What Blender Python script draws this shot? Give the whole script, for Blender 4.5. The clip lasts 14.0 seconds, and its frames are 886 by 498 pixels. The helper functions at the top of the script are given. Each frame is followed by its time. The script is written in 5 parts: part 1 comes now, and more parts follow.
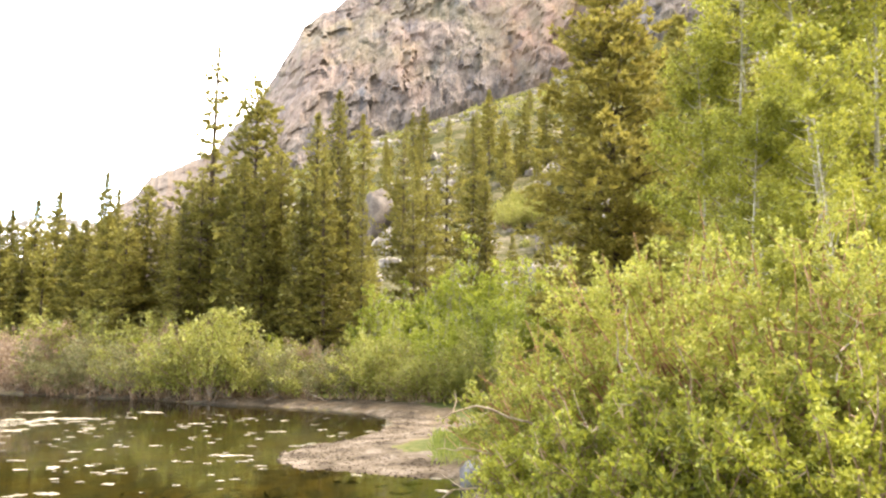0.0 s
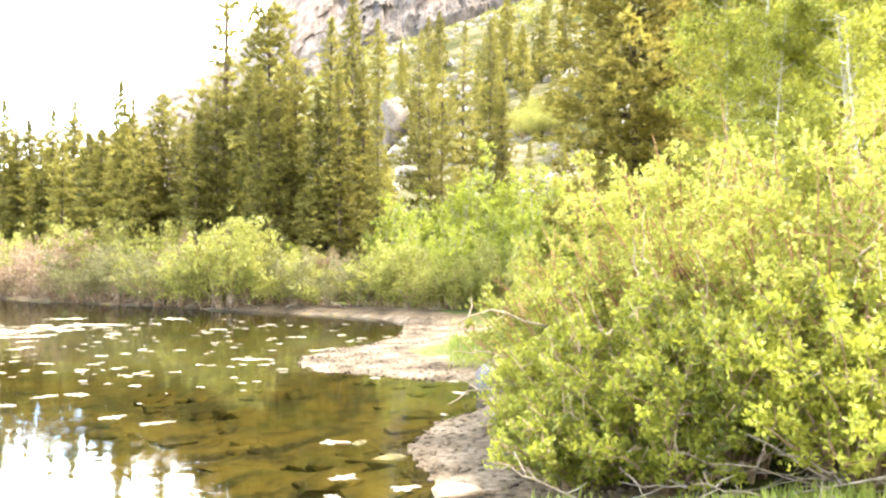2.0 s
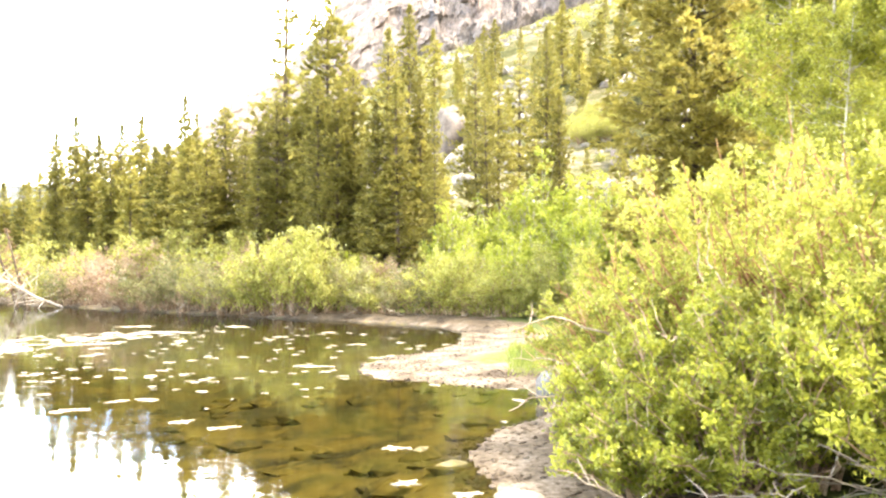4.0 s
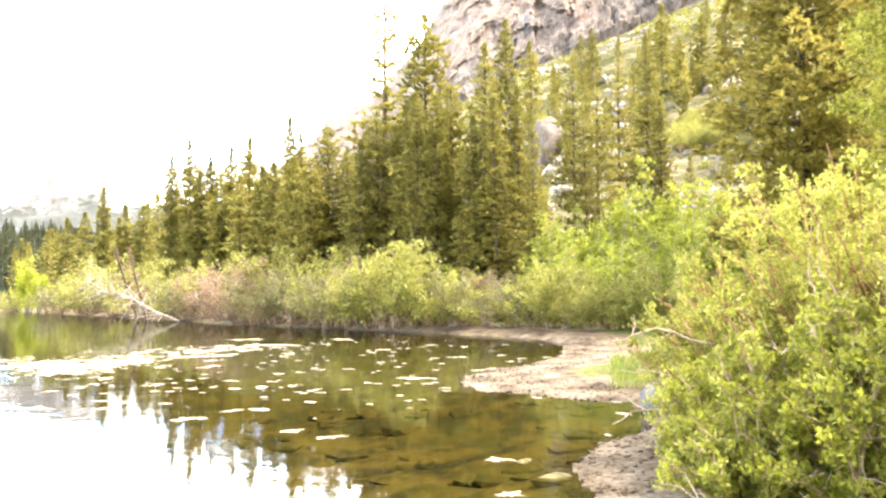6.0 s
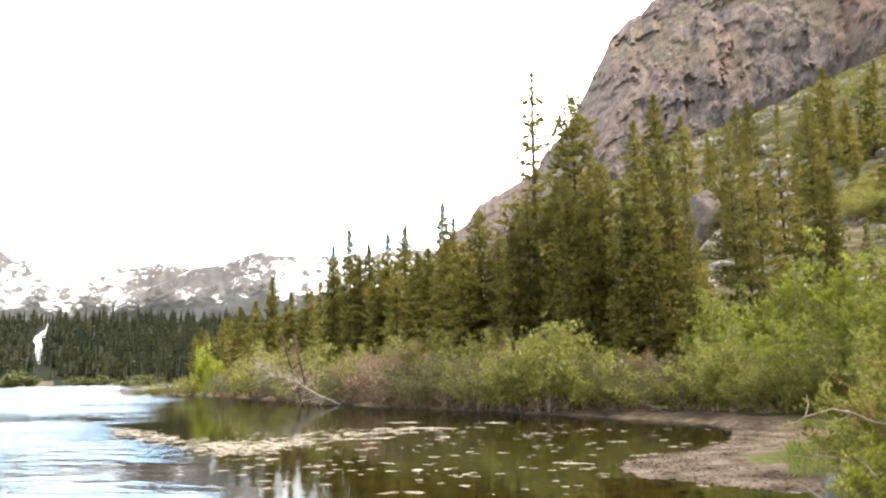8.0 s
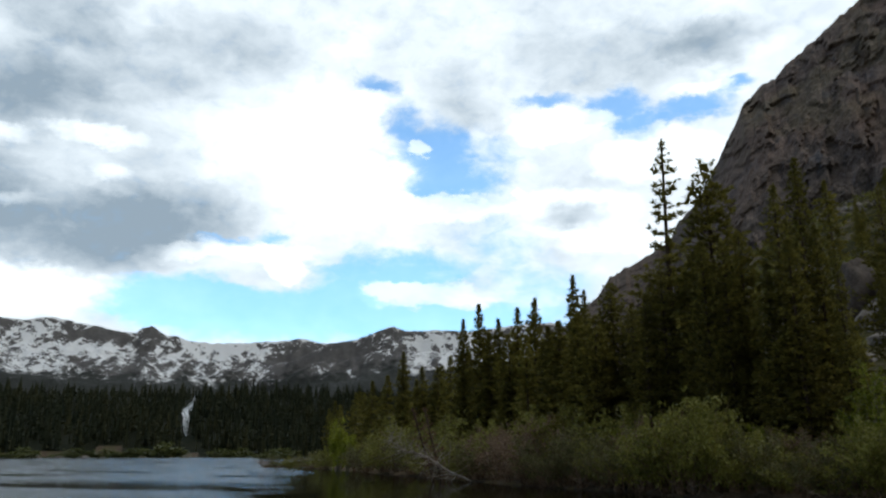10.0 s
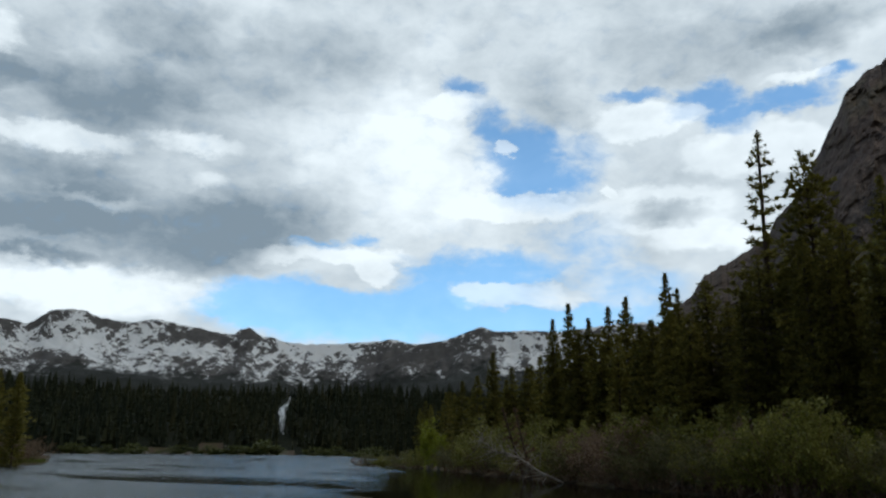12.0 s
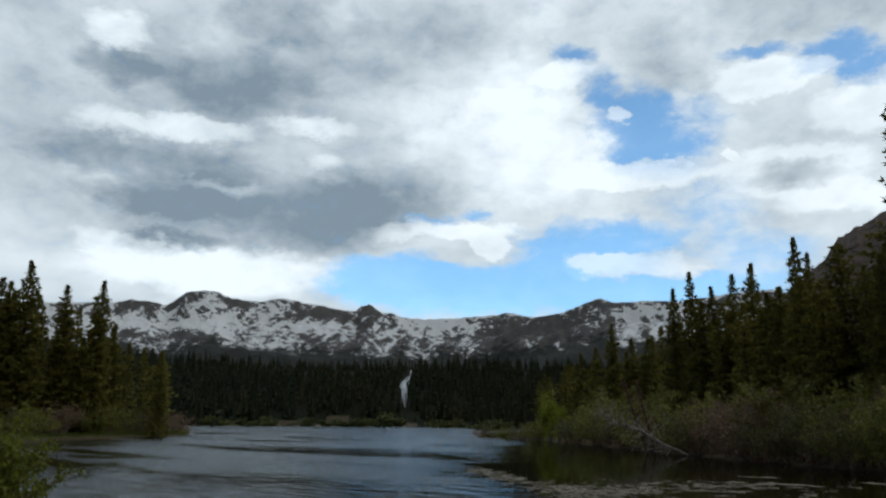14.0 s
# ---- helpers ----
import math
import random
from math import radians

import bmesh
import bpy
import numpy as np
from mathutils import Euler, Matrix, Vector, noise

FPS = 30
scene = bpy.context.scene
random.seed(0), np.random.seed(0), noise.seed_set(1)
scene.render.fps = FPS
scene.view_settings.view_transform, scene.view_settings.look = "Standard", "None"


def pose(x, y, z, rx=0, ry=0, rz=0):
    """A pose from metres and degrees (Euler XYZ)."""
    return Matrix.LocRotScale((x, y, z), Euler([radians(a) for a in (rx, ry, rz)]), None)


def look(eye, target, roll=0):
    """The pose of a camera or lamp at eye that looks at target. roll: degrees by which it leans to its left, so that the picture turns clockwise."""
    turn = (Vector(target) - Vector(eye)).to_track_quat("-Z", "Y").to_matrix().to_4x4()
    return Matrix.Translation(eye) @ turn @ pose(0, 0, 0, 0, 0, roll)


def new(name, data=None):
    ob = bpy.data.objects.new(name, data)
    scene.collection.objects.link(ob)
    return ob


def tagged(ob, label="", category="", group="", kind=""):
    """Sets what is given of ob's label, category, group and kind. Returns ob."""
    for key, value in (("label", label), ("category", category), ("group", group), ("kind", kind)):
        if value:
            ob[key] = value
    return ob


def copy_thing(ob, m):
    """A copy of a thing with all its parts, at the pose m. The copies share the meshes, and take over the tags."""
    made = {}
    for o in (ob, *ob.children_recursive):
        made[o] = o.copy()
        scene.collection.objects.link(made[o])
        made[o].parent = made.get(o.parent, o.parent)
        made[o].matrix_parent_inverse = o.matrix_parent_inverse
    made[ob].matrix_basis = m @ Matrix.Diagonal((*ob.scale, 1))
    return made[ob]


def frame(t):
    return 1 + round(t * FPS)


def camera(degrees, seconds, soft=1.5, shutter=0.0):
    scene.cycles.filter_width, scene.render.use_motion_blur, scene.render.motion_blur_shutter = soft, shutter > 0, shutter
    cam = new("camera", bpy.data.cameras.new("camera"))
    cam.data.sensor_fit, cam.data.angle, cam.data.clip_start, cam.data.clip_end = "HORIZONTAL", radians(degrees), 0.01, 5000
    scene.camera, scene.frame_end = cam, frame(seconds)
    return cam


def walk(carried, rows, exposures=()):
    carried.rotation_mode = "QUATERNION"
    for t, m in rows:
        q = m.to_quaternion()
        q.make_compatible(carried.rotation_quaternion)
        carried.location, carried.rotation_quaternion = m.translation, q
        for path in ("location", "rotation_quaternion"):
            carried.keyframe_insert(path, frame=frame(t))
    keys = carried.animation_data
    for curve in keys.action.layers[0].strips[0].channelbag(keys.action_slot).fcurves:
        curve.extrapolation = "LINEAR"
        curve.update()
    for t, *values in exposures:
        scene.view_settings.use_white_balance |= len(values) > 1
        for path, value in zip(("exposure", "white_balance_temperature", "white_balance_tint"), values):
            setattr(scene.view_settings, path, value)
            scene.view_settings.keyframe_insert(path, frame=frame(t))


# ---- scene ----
cam = camera(58.5, 14.0, soft=2.3)


def aim(x, y, z, yaw, pitch, roll):
    """The camera's pose from its place and its yaw (to the left), pitch and roll in degrees."""
    a, b = radians(yaw), radians(pitch)
    way = Vector((-math.sin(a) * math.cos(b), math.cos(a) * math.cos(b), math.sin(b)))
    return look((x, y, z), Vector((x, y, z)) + 2 * way, roll)


# seconds, place, yaw, pitch, roll
ROWS = [
    (0, 0.013, 0.007, 2.013, 0.04, 7.75, 0.08),
    (0.5, 0.011, 0.014, 2.002, 0.04, 6.11, 0.02),
    (1, 0.013, 0.037, 1.995, 0.24, 4.45, -0.02),
    (1.5, 0.019, 0.040, 1.983, 0.66, 2.82, 0.02),
    (2, 0.023, 0.061, 1.971, 1.25, 1.20, -0.01),
    (2.5, 0.034, 0.074, 1.962, 2.07, 0.19, -0.08),
    (2.7, 0.035, 0.087, 1.940, 2.44, 0.13, -0.07),
    (5, -0.043, -0.031, 1.974, 8.54, 2.94, -0.53),
    (5.5, -0.032, -0.039, 1.974, 10.51, 2.77, -0.64),
    (6, -0.009, -0.090, 1.959, 12.49, 2.79, -0.83),
    (6.5, 0.020, -0.131, 1.950, 14.86, 3.58, -1.14),
    (7, 0.035, -0.122, 1.950, 17.73, 5.00, -1.42),
    (7.5, 0.053, -0.070, 1.959, 20.65, 6.91, -1.52),
    (8, 0.051, -0.078, 1.922, 23.49, 8.94, -1.29),
    (8.5, 0.030, -0.009, 1.796, 26.38, 11.02, -0.91),
    (8.7, 0.049, -0.019, 1.848, 27.42, 11.87, -0.77),
    (11, -0.116, 0.021, 1.802, 36.00, 15.04, 0.37),
    (11.5, -0.083, 0.026, 1.789, 37.60, 14.91, 0.61),
    (12, -0.041, 0.024, 1.798, 39.45, 14.49, 0.59),
    (12.5, -0.001, -0.013, 1.775, 41.53, 13.81, 0.67),
    (13, 0.022, 0.033, 1.827, 43.72, 13.10, 0.57),
    (13.5, 0.020, 0.043, 1.820, 45.86, 12.69, 0.54),
    (14, 0.020, 0.058, 1.793, 47.91, 12.51, 0.53),
]
# seconds, stops
LIGHT = [(0.0, 2.76, 7300, 13), (1.0, 3.30, 7000, 9), (2.0, 3.66, 6900, 9), (2.7, 3.74, 6900, 9), (5.0, 3.86, 7200, 13), (6.0, 3.52, 7200, 13), (7.0, 3.02, 7200, 13), (7.5, 2.52, 7100, 13), (8.0, 1.98, 7000, 14), (8.5, 1.25, 6700, 13), (8.7, 0.97, 6600, 13),
         (9.6, -0.45, 6200, 9), (10.6, -1.55, 5950, 5), (14.0, -1.55, 5950, 5)]
walk(cam, [(t, aim(*row)) for t, *row in ROWS], LIGHT)

# ---- world and sun ----
EYE = 1.9
SUN_AZ, SUN_EL = -80.0, 60.0


def polar(az, far):
    """The place at that many degrees to the left of +y and that many metres off."""
    a = radians(az)
    return -math.sin(a) * far, math.cos(a) * far


class Nodes:
    """Short hand for node trees."""

    def __init__(self, tree):
        self.tree = tree
        tree.nodes.clear()

    def add(self, kind):
        return self.tree.nodes.new(kind)

    def set(self, node, **values):
        for key, value in values.items():
            self.plug(value, node.inputs[key.replace("_", " ")])
        return node

    def plug(self, value, socket):
        if isinstance(value, bpy.types.NodeSocket):
            self.tree.links.new(value, socket)
        elif value is not None:
            socket.default_value = value

    def math(self, op, a, b=None, c=None, clamp=False):
        node = self.tree.nodes.new("ShaderNodeMath")
        node.operation, node.use_clamp = op, clamp
        for value, socket in zip((a, b, c), node.inputs):
            self.plug(value, socket)
        return node.outputs[0]

    def span(self, value, a, b, c=0.0, d=1.0):
        node = self.tree.nodes.new("ShaderNodeMapRange")
        node.interpolation_type = "SMOOTHSTEP"
        for v, i in zip((value, a, b, c, d), range(5)):
            self.plug(v, node.inputs[i])
        return node.outputs[0]

    def mix(self, fac, a, b):
        node = self.tree.nodes.new("ShaderNodeMix")
        node.data_type = "RGBA"
        for v, i in ((fac, 0), (a, 6), (b, 7)):
            self.plug((*v, 1) if isinstance(v, tuple) and len(v) == 3 else v, node.inputs[i])
        return node.outputs[2]

    def noise(self, vector, scale, detail=4.0, rough=0.55, warp=0.0):
        node = self.tree.nodes.new("ShaderNodeTexNoise")
        for v, key in ((vector, "Vector"), (scale, "Scale"), (detail, "Detail"), (rough, "Roughness"), (warp, "Distortion")):
            self.plug(v, node.inputs[key])
        return node.outputs["Fac"]

    def vec(self, x, y, z):
        node = self.tree.nodes.new("ShaderNodeCombineXYZ")
        for v, i in zip((x, y, z), range(3)):
            self.plug(v, node.inputs[i])
        return node.outputs[0]


def build_sky():
    world = bpy.data.worlds.new("sky")
    world.use_nodes = True
    scene.world = world
    n = Nodes(world.node_tree)
    coord = n.add("ShaderNodeTexCoord")
    split = n.add("ShaderNodeSeparateXYZ")
    n.plug(coord.outputs["Generated"], split.inputs[0])
    x, y, z = split.outputs
    u = n.math("DEGREES", n.math("ARCTAN2", n.math("MULTIPLY", x, -1.0), y))
    v = n.math("DEGREES", n.math("ARCSINE", z))
    flat = n.vec(n.math("MULTIPLY", u, 0.1), n.math("MULTIPLY", v, 0.16), 0.0)
    wob = n.math("SUBTRACT", n.noise(flat, 2.0, 8.0, 0.6, 0.3), 0.5)
    wob2 = n.math("SUBTRACT", n.noise(flat, 3.1, 8.0, 0.62), 0.5)
    uw = n.math("MULTIPLY_ADD", wob, 6.0, u)
    vw = n.math("MULTIPLY_ADD", wob2, 3.0, v)

    def field(blobs):
        """The sum of soft round patches: degrees to the left of +y, above the horizon, half widths, weight."""
        out = None
        for u0, v0, ru, rv, weight in blobs:
            a = n.math("POWER", n.math("ABSOLUTE", n.math("DIVIDE", n.math("SUBTRACT", uw, u0), ru)), 2.0)
            b = n.math("POWER", n.math("ABSOLUTE", n.math("DIVIDE", n.math("SUBTRACT", vw, v0), rv)), 2.0)
            one = n.math("SUBTRACT", 1.0, n.math("ADD", a, b), clamp=True)
            out = n.math("MULTIPLY", one, weight) if out is None else n.math("MULTIPLY_ADD", one, weight, out)
        return out

    # gaps of blue, white heaps before them, grey bellies and bright edges
    gaps = field([(38.0, 26.0, 2.3, 1.2, 0.9), (36.3, 23.9, 2.2, 1.6, 0.7), (34.0, 21.3, 4.1, 3.0, 0.95), (31.9, 18.8, 4.6, 2.0, 0.8), (24.8, 25.0, 2.9, 0.8, 0.9), (19.9, 24.0, 3.1, 1.7, 1.1), (18.1, 22.4, 2.6, 1.0, 0.9), (14.1, 23.3, 3.9, 1.2, 1.1),
                  (10.8, 24.6, 2.0, 0.8, 1.0), (30.0, 21.0, 4.5, 3.0, 0.45), (29.0, 15.2, 5.0, 3.0, 0.40), (36.7, 12.4, 7.9, 2.5, 1.1), (42.5, 9.5, 16.1, 2.5, 1.2), (51.5, 10.5, 6.4, 2.0, 1.1), (48.9, 14.6, 2.5, 0.6, 0.7), (45.5, 15.1, 2.1, 0.7, 0.7), (25.4, 11.5, 5.4, 2.4, 0.55), (29.0, 8.7, 9.4, 2.0, 0.8),
                  (-60.0, 40.0, 25.0, 14.0, 1.0), (120.0, 35.0, 30.0, 12.0, 1.0), (190.0, 50.0, 40.0, 15.0, 1.0)])
    heaps = field([(34.2, 11.1, 6.1, 1.1, 1.0), (37.1, 11.6, 2.1, 0.9, 0.8), (23.1, 16.9, 6.0, 2.2, 1.2), (20.6, 14.7, 3.7, 1.3, 1.0), (44.5, 12.7, 1.5, 1.1, 1.2), (16.1, 20.3, 6.1, 2.3, 1.3), (24.5, 23.0, 5.0, 1.7, 1.2), (34.9, 21.7, 1.3, 0.7, 1.1),
                   (27.4, 18.3, 0.7, 0.6, 1.0), (34.1, 17.4, 7.1, 1.2, 1.1), (47.6, 13.8, 7.5, 1.0, 1.0), (39.0, 24.8, 3.3, 1.1, 1.0), (13.8, 24.7, 3.5, 0.6, 0.8)])
    tufts = n.math("SUBTRACT", n.noise(flat, 4.6, 10.0, 0.62, 0.3), 0.5)
    swell = n.math("SUBTRACT", n.noise(flat, 1.5, 5.0, 0.5, 0.3), 0.5)
    edge = n.math("MULTIPLY_ADD", tufts, 1.1, n.math("MULTIPLY_ADD", heaps, -1.15, gaps))
    gap = n.span(edge, 0.0, 0.95)
    heap = n.span(n.math("MULTIPLY_ADD", tufts, 1.2, heaps), 0.15, 0.75)
    dark = field([(66.0, 20.0, 24.0, 12.0, 0.45), (64.9, 23.3, 8.6, 2.9, 0.5), (56.7, 25.8, 7.9, 3.0, 0.4), (68.5, 17.6, 9.9, 1.7, 0.6), (59.7, 14.3, 15.0, 3.3, 0.6), (67.9, 15.0, 6.8, 1.5, 0.5), (52.7, 16.1, 6.5, 2.8, 0.6), (19.9, 27.5, 12.8, 2.7, 0.55), (31.7, 25.3, 4.1, 3.1, 0.45),
                  (48.2, 28.4, 8.4, 2.7, 0.4), (59.8, 28.3, 6.1, 2.5, 0.55), (23.3, 16.5, 4.6, 1.1, 0.9), (12.0, 27.5, 4.8, 2.0, 0.5), (67.2, 12.2, 4.4, 0.9, 0.6), (72.4, 23.4, 3.0, 1.7, 0.6),
                  (-120.0, 45.0, 80.0, 30.0, 1.0), (140.0, 50.0, 60.0, 25.0, 1.0), (20.0, 62.0, 60.0, 14.0, 1.0)])
    bright = field([(72.1, 25.8, 2.7, 1.5, 1.0), (66.3, 20.0, 5.4, 1.0, 1.0), (57.9, 20.8, 4.4, 0.9, 0.9), (71.9, 19.8, 2.9, 1.3, 0.7), (64.1, 16.2, 4.0, 0.7, 0.6), (49.2, 22.3, 7.3, 2.4, 0.5), (40.9, 19.6, 8.2, 4.9, 0.9), (42.3, 24.0, 5.3, 3.2, 0.5),
                    (39.2, 29.0, 3.6, 2.3, 0.4), (64.5, 10.3, 10.5, 2.1, 1.2), (70.5, 11.7, 3.9, 1.1, 0.9), (56.9, 18.5, 2.0, 0.6, 0.5), (49.5, 19.7, 2.5, 1.6, 0.4), (56.5, 28.1, 2.5, 1.5, 0.3)])
    grey = n.math("MULTIPLY_ADD", n.span(dark, -0.1, 1.3), 0.66, n.math("MULTIPLY_ADD", n.span(bright, 0.0, 0.9), -0.40, n.math("MULTIPLY_ADD", swell, 0.8, 0.40)))
    grey = n.math("MULTIPLY_ADD", heap, -0.30, n.math("MULTIPLY_ADD", tufts, 0.42, grey), clamp=True)
    cloud = n.mix(grey, (0.97, 0.99, 0.99), (0.24, 0.29, 0.335))
    haze = n.span(v, 3.0, 16.0, 0.22, 0.02)
    sky = n.add("ShaderNodeTexSky")
    sky.sky_type, sky.sun_disc = "NISHITA", False
    sky.sun_elevation, sky.sun_rotation = radians(SUN_EL), radians(-SUN_AZ)
    sky.altitude, sky.air_density, sky.dust_density, sky.ozone_density = 2700, 1.0, 0.3, 0.8
    tint = n.add("ShaderNodeMix")
    tint.data_type, tint.blend_type = "RGBA", "MULTIPLY"
    for value, i in ((1.0, 0), (sky.outputs[0], 6), ((0.62, 1.0, 1.08, 1), 7)):
        n.plug(value, tint.inputs[i])
    blue = n.add("ShaderNodeBackground")
    n.set(blue, Color=tint.outputs[2], Strength=0.56)
    over = n.add("ShaderNodeBackground")
    # the cloud is thick and dark overhead and behind, bright low over the lake
    away = n.math("ABSOLUTE", n.math("SUBTRACT", u, 40.0))
    thick = n.math("MULTIPLY", n.span(v, 32.0, 52.0, 2.95, 0.28), n.span(away, 44.0, 95.0, 1.0, 0.22))
    n.set(over, Color=cloud, Strength=thick)
    both = n.add("ShaderNodeMixShader")
    clear = n.math("MULTIPLY", n.math("MAXIMUM", gap, n.span(gaps, 0.05, 0.8, 0.0, 0.42)), n.math("SUBTRACT", 0.84, haze))
    n.plug(clear, both.inputs[0])
    n.plug(over.outputs[0], both.inputs[1])
    n.plug(blue.outputs[0], both.inputs[2])
    out = n.add("ShaderNodeOutputWorld")
    n.plug(both.outputs[0], out.inputs[0])


build_sky()
sun = new("sun", bpy.data.lights.new("sun", "SUN"))
sun.data.energy, sun.data.angle, sun.data.color = 2.4, radians(24), (1.0, 0.95, 0.86)
sun.matrix_world = look((*polar(SUN_AZ, 50 * math.cos(radians(SUN_EL))), 50 * math.sin(radians(SUN_EL))), (0, 0, 0))


# ---- materials ----
def material(name):
    mat = bpy.data.materials.new(name)
    mat.use_nodes = True
    n = Nodes(mat.node_tree)
    out = n.add("ShaderNodeOutputMaterial")
    return mat, n, out


def place_of(n):
    """Places in metres."""
    return n.add("ShaderNodeNewGeometry").outputs["Position"]


def bump(n, height, strength, distance):
    node = n.add("ShaderNodeBump")
    n.set(node, Height=height, Strength=strength, Distance=distance)
    return node.outputs[0]


def leaf_material(name, dark, mid, light, through_share=0.35, rough=0.5, spread=1.0, patches=0.9):
    """Foliage: each leaf takes its own tone, and some light shines through it."""
    mat, n, out = material(name)
    geo = n.add("ShaderNodeNewGeometry")
    info = n.add("ShaderNodeObjectInfo")
    patch = n.noise(geo.outputs["Position"], patches, 3.0)
    tone = n.math("ADD", n.math("MULTIPLY", geo.outputs["Random Per Island"], 0.55), n.math("MULTIPLY", n.math("SUBTRACT", patch, 0.25), 0.8))
    tone = n.math("ADD", tone, n.math("MULTIPLY", n.math("SUBTRACT", info.outputs["Random"], 0.5), 0.35 * spread), clamp=True)
    ramp = n.add("ShaderNodeValToRGB")
    e = ramp.color_ramp.elements
    e[0].color, e[0].position, e[1].color, e[1].position = (*dark, 1), 0.1, (*light, 1), 0.92
    e.new(0.5).color = (*mid, 1)
    n.plug(tone, ramp.inputs[0])
    body = n.add("ShaderNodeBsdfPrincipled")
    n.set(body, Base_Color=ramp.outputs[0], Roughness=rough)
    body.inputs["Specular IOR Level"].default_value = 0.35
    glow = n.add("ShaderNodeBsdfTranslucent")
    n.set(glow, Color=n.mix(0.35, ramp.outputs[0], light))
    both = n.add("ShaderNodeMixShader")
    n.plug(through_share, both.inputs[0])
    n.plug(body.outputs[0], both.inputs[1])
    n.plug(glow.outputs[0], both.inputs[2])
    n.plug(both.outputs[0], out.inputs[0])
    return mat


def rough_material(name, colours, scale, fine, relief=0.3, depth=0.05, rough=0.9, stretch=(1, 1, 1), detail=6.0):
    """Earth, rock, bark: three tones in patches at one scale, mottled at another, with relief."""
    mat, n, out = material(name)
    at = n.add("ShaderNodeMapping")
    at.inputs["Scale"].default_value = stretch
    n.plug(place_of(n), at.inputs[0])
    at = at.outputs[0]
    big, small = n.noise(at, scale, detail, 0.6, 0.3), n.noise(at, fine, detail, 0.65)
    ramp = n.add("ShaderNodeValToRGB")
    e = ramp.color_ramp.elements
    e[0].color, e[0].position, e[1].color, e[1].position = (*colours[0], 1), 0.32, (*colours[2], 1), 0.68
    e.new(0.5).color = (*colours[1], 1)
    n.plug(n.math("MULTIPLY_ADD", n.math("SUBTRACT", small, 0.5), 0.7, big), ramp.inputs[0])
    body = n.add("ShaderNodeBsdfPrincipled")
    n.set(body, Base_Color=ramp.outputs[0], Roughness=rough, Normal=bump(n, n.math("ADD", small, big), relief, depth))
    body.inputs["Specular IOR Level"].default_value = 0.04
    n.plug(body.outputs[0], out.inputs[0])
    return mat


NEEDLE = leaf_material("conifer_needles", (0.080, 0.076, 0.016), (0.20, 0.182, 0.038), (0.36, 0.315, 0.080), 0.42, 0.6)
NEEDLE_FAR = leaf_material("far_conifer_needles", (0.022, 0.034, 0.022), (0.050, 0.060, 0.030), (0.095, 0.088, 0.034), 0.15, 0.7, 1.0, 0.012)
PINE = leaf_material("pine_needles", (0.085, 0.075, 0.017), (0.215, 0.185, 0.038), (0.38, 0.32, 0.08), 0.42, 0.6)
BROWN = leaf_material("dead_needles", (0.13, 0.08, 0.05), (0.24, 0.145, 0.085), (0.34, 0.22, 0.13), 0.2, 0.8)
WILLOW = leaf_material("near_willow_leaves", (0.088, 0.100, 0.014), (0.24, 0.25, 0.036), (0.42, 0.405, 0.095), 0.45)
WILLOW_GREEN = leaf_material("green_willow_leaves", (0.068, 0.083, 0.010), (0.20, 0.22, 0.022), (0.38, 0.375, 0.062), 0.45)
BANK = leaf_material("bank_willow_leaves", (0.10, 0.108, 0.020), (0.25, 0.255, 0.050), (0.44, 0.42, 0.12), 0.4)
BANK_GREY = leaf_material("grey_willow_leaves", (0.085, 0.084, 0.034), (0.175, 0.17, 0.065), (0.28, 0.265, 0.115), 0.3)
BANK_RED = leaf_material("russet_willow_leaves", (0.14, 0.09, 0.06), (0.26, 0.175, 0.115), (0.38, 0.28, 0.18), 0.3)
ASPEN = leaf_material("aspen_leaves", (0.085, 0.095, 0.012), (0.24, 0.25, 0.030), (0.41, 0.39, 0.075), 0.5)
YOUNG = leaf_material("young_aspen_leaves", (0.080, 0.105, 0.010), (0.225, 0.27, 0.028), (0.40, 0.41, 0.075), 0.5)
LIME = leaf_material("lime_leaves", (0.14, 0.18, 0.012), (0.28, 0.32, 0.025), (0.42, 0.43, 0.06), 0.5)
GRASS = leaf_material("grass_blades", (0.08, 0.11, 0.015), (0.16, 0.205, 0.03), (0.28, 0.30, 0.07), 0.4)
BARK = rough_material("conifer_bark", [(0.05, 0.038, 0.03), (0.10, 0.075, 0.055), (0.17, 0.13, 0.10)], 3.0, 30.0, 0.6, 0.03, 0.95, (1, 1, 0.25))
ASPEN_BARK = rough_material("aspen_bark", [(0.16, 0.145, 0.10), (0.29, 0.265, 0.20), (0.42, 0.39, 0.31)], 4.0, 26.0, 0.3, 0.01, 0.8, (1, 1, 2))
TWIG = rough_material("willow_twigs", [(0.11, 0.07, 0.045), (0.22, 0.15, 0.10), (0.38, 0.30, 0.22)], 3.0, 20.0, 0.3, 0.01, 0.8)
TWIG_RED = rough_material("red_willow_twigs", [(0.14, 0.07, 0.035), (0.28, 0.15, 0.085), (0.42, 0.29, 0.18)], 3.0, 20.0, 0.3, 0.01, 0.8)
PALEWOOD = rough_material("pale_bare_wood", [(0.16, 0.12, 0.085), (0.29, 0.23, 0.17), (0.40, 0.33, 0.26)], 4.0, 30.0, 0.4, 0.01, 0.8)
SILVERWOOD = rough_material("silvery_dead_wood", [(0.22, 0.18, 0.145), (0.38, 0.33, 0.28), (0.52, 0.47, 0.41)], 3.0, 25.0, 0.4, 0.01, 0.9)
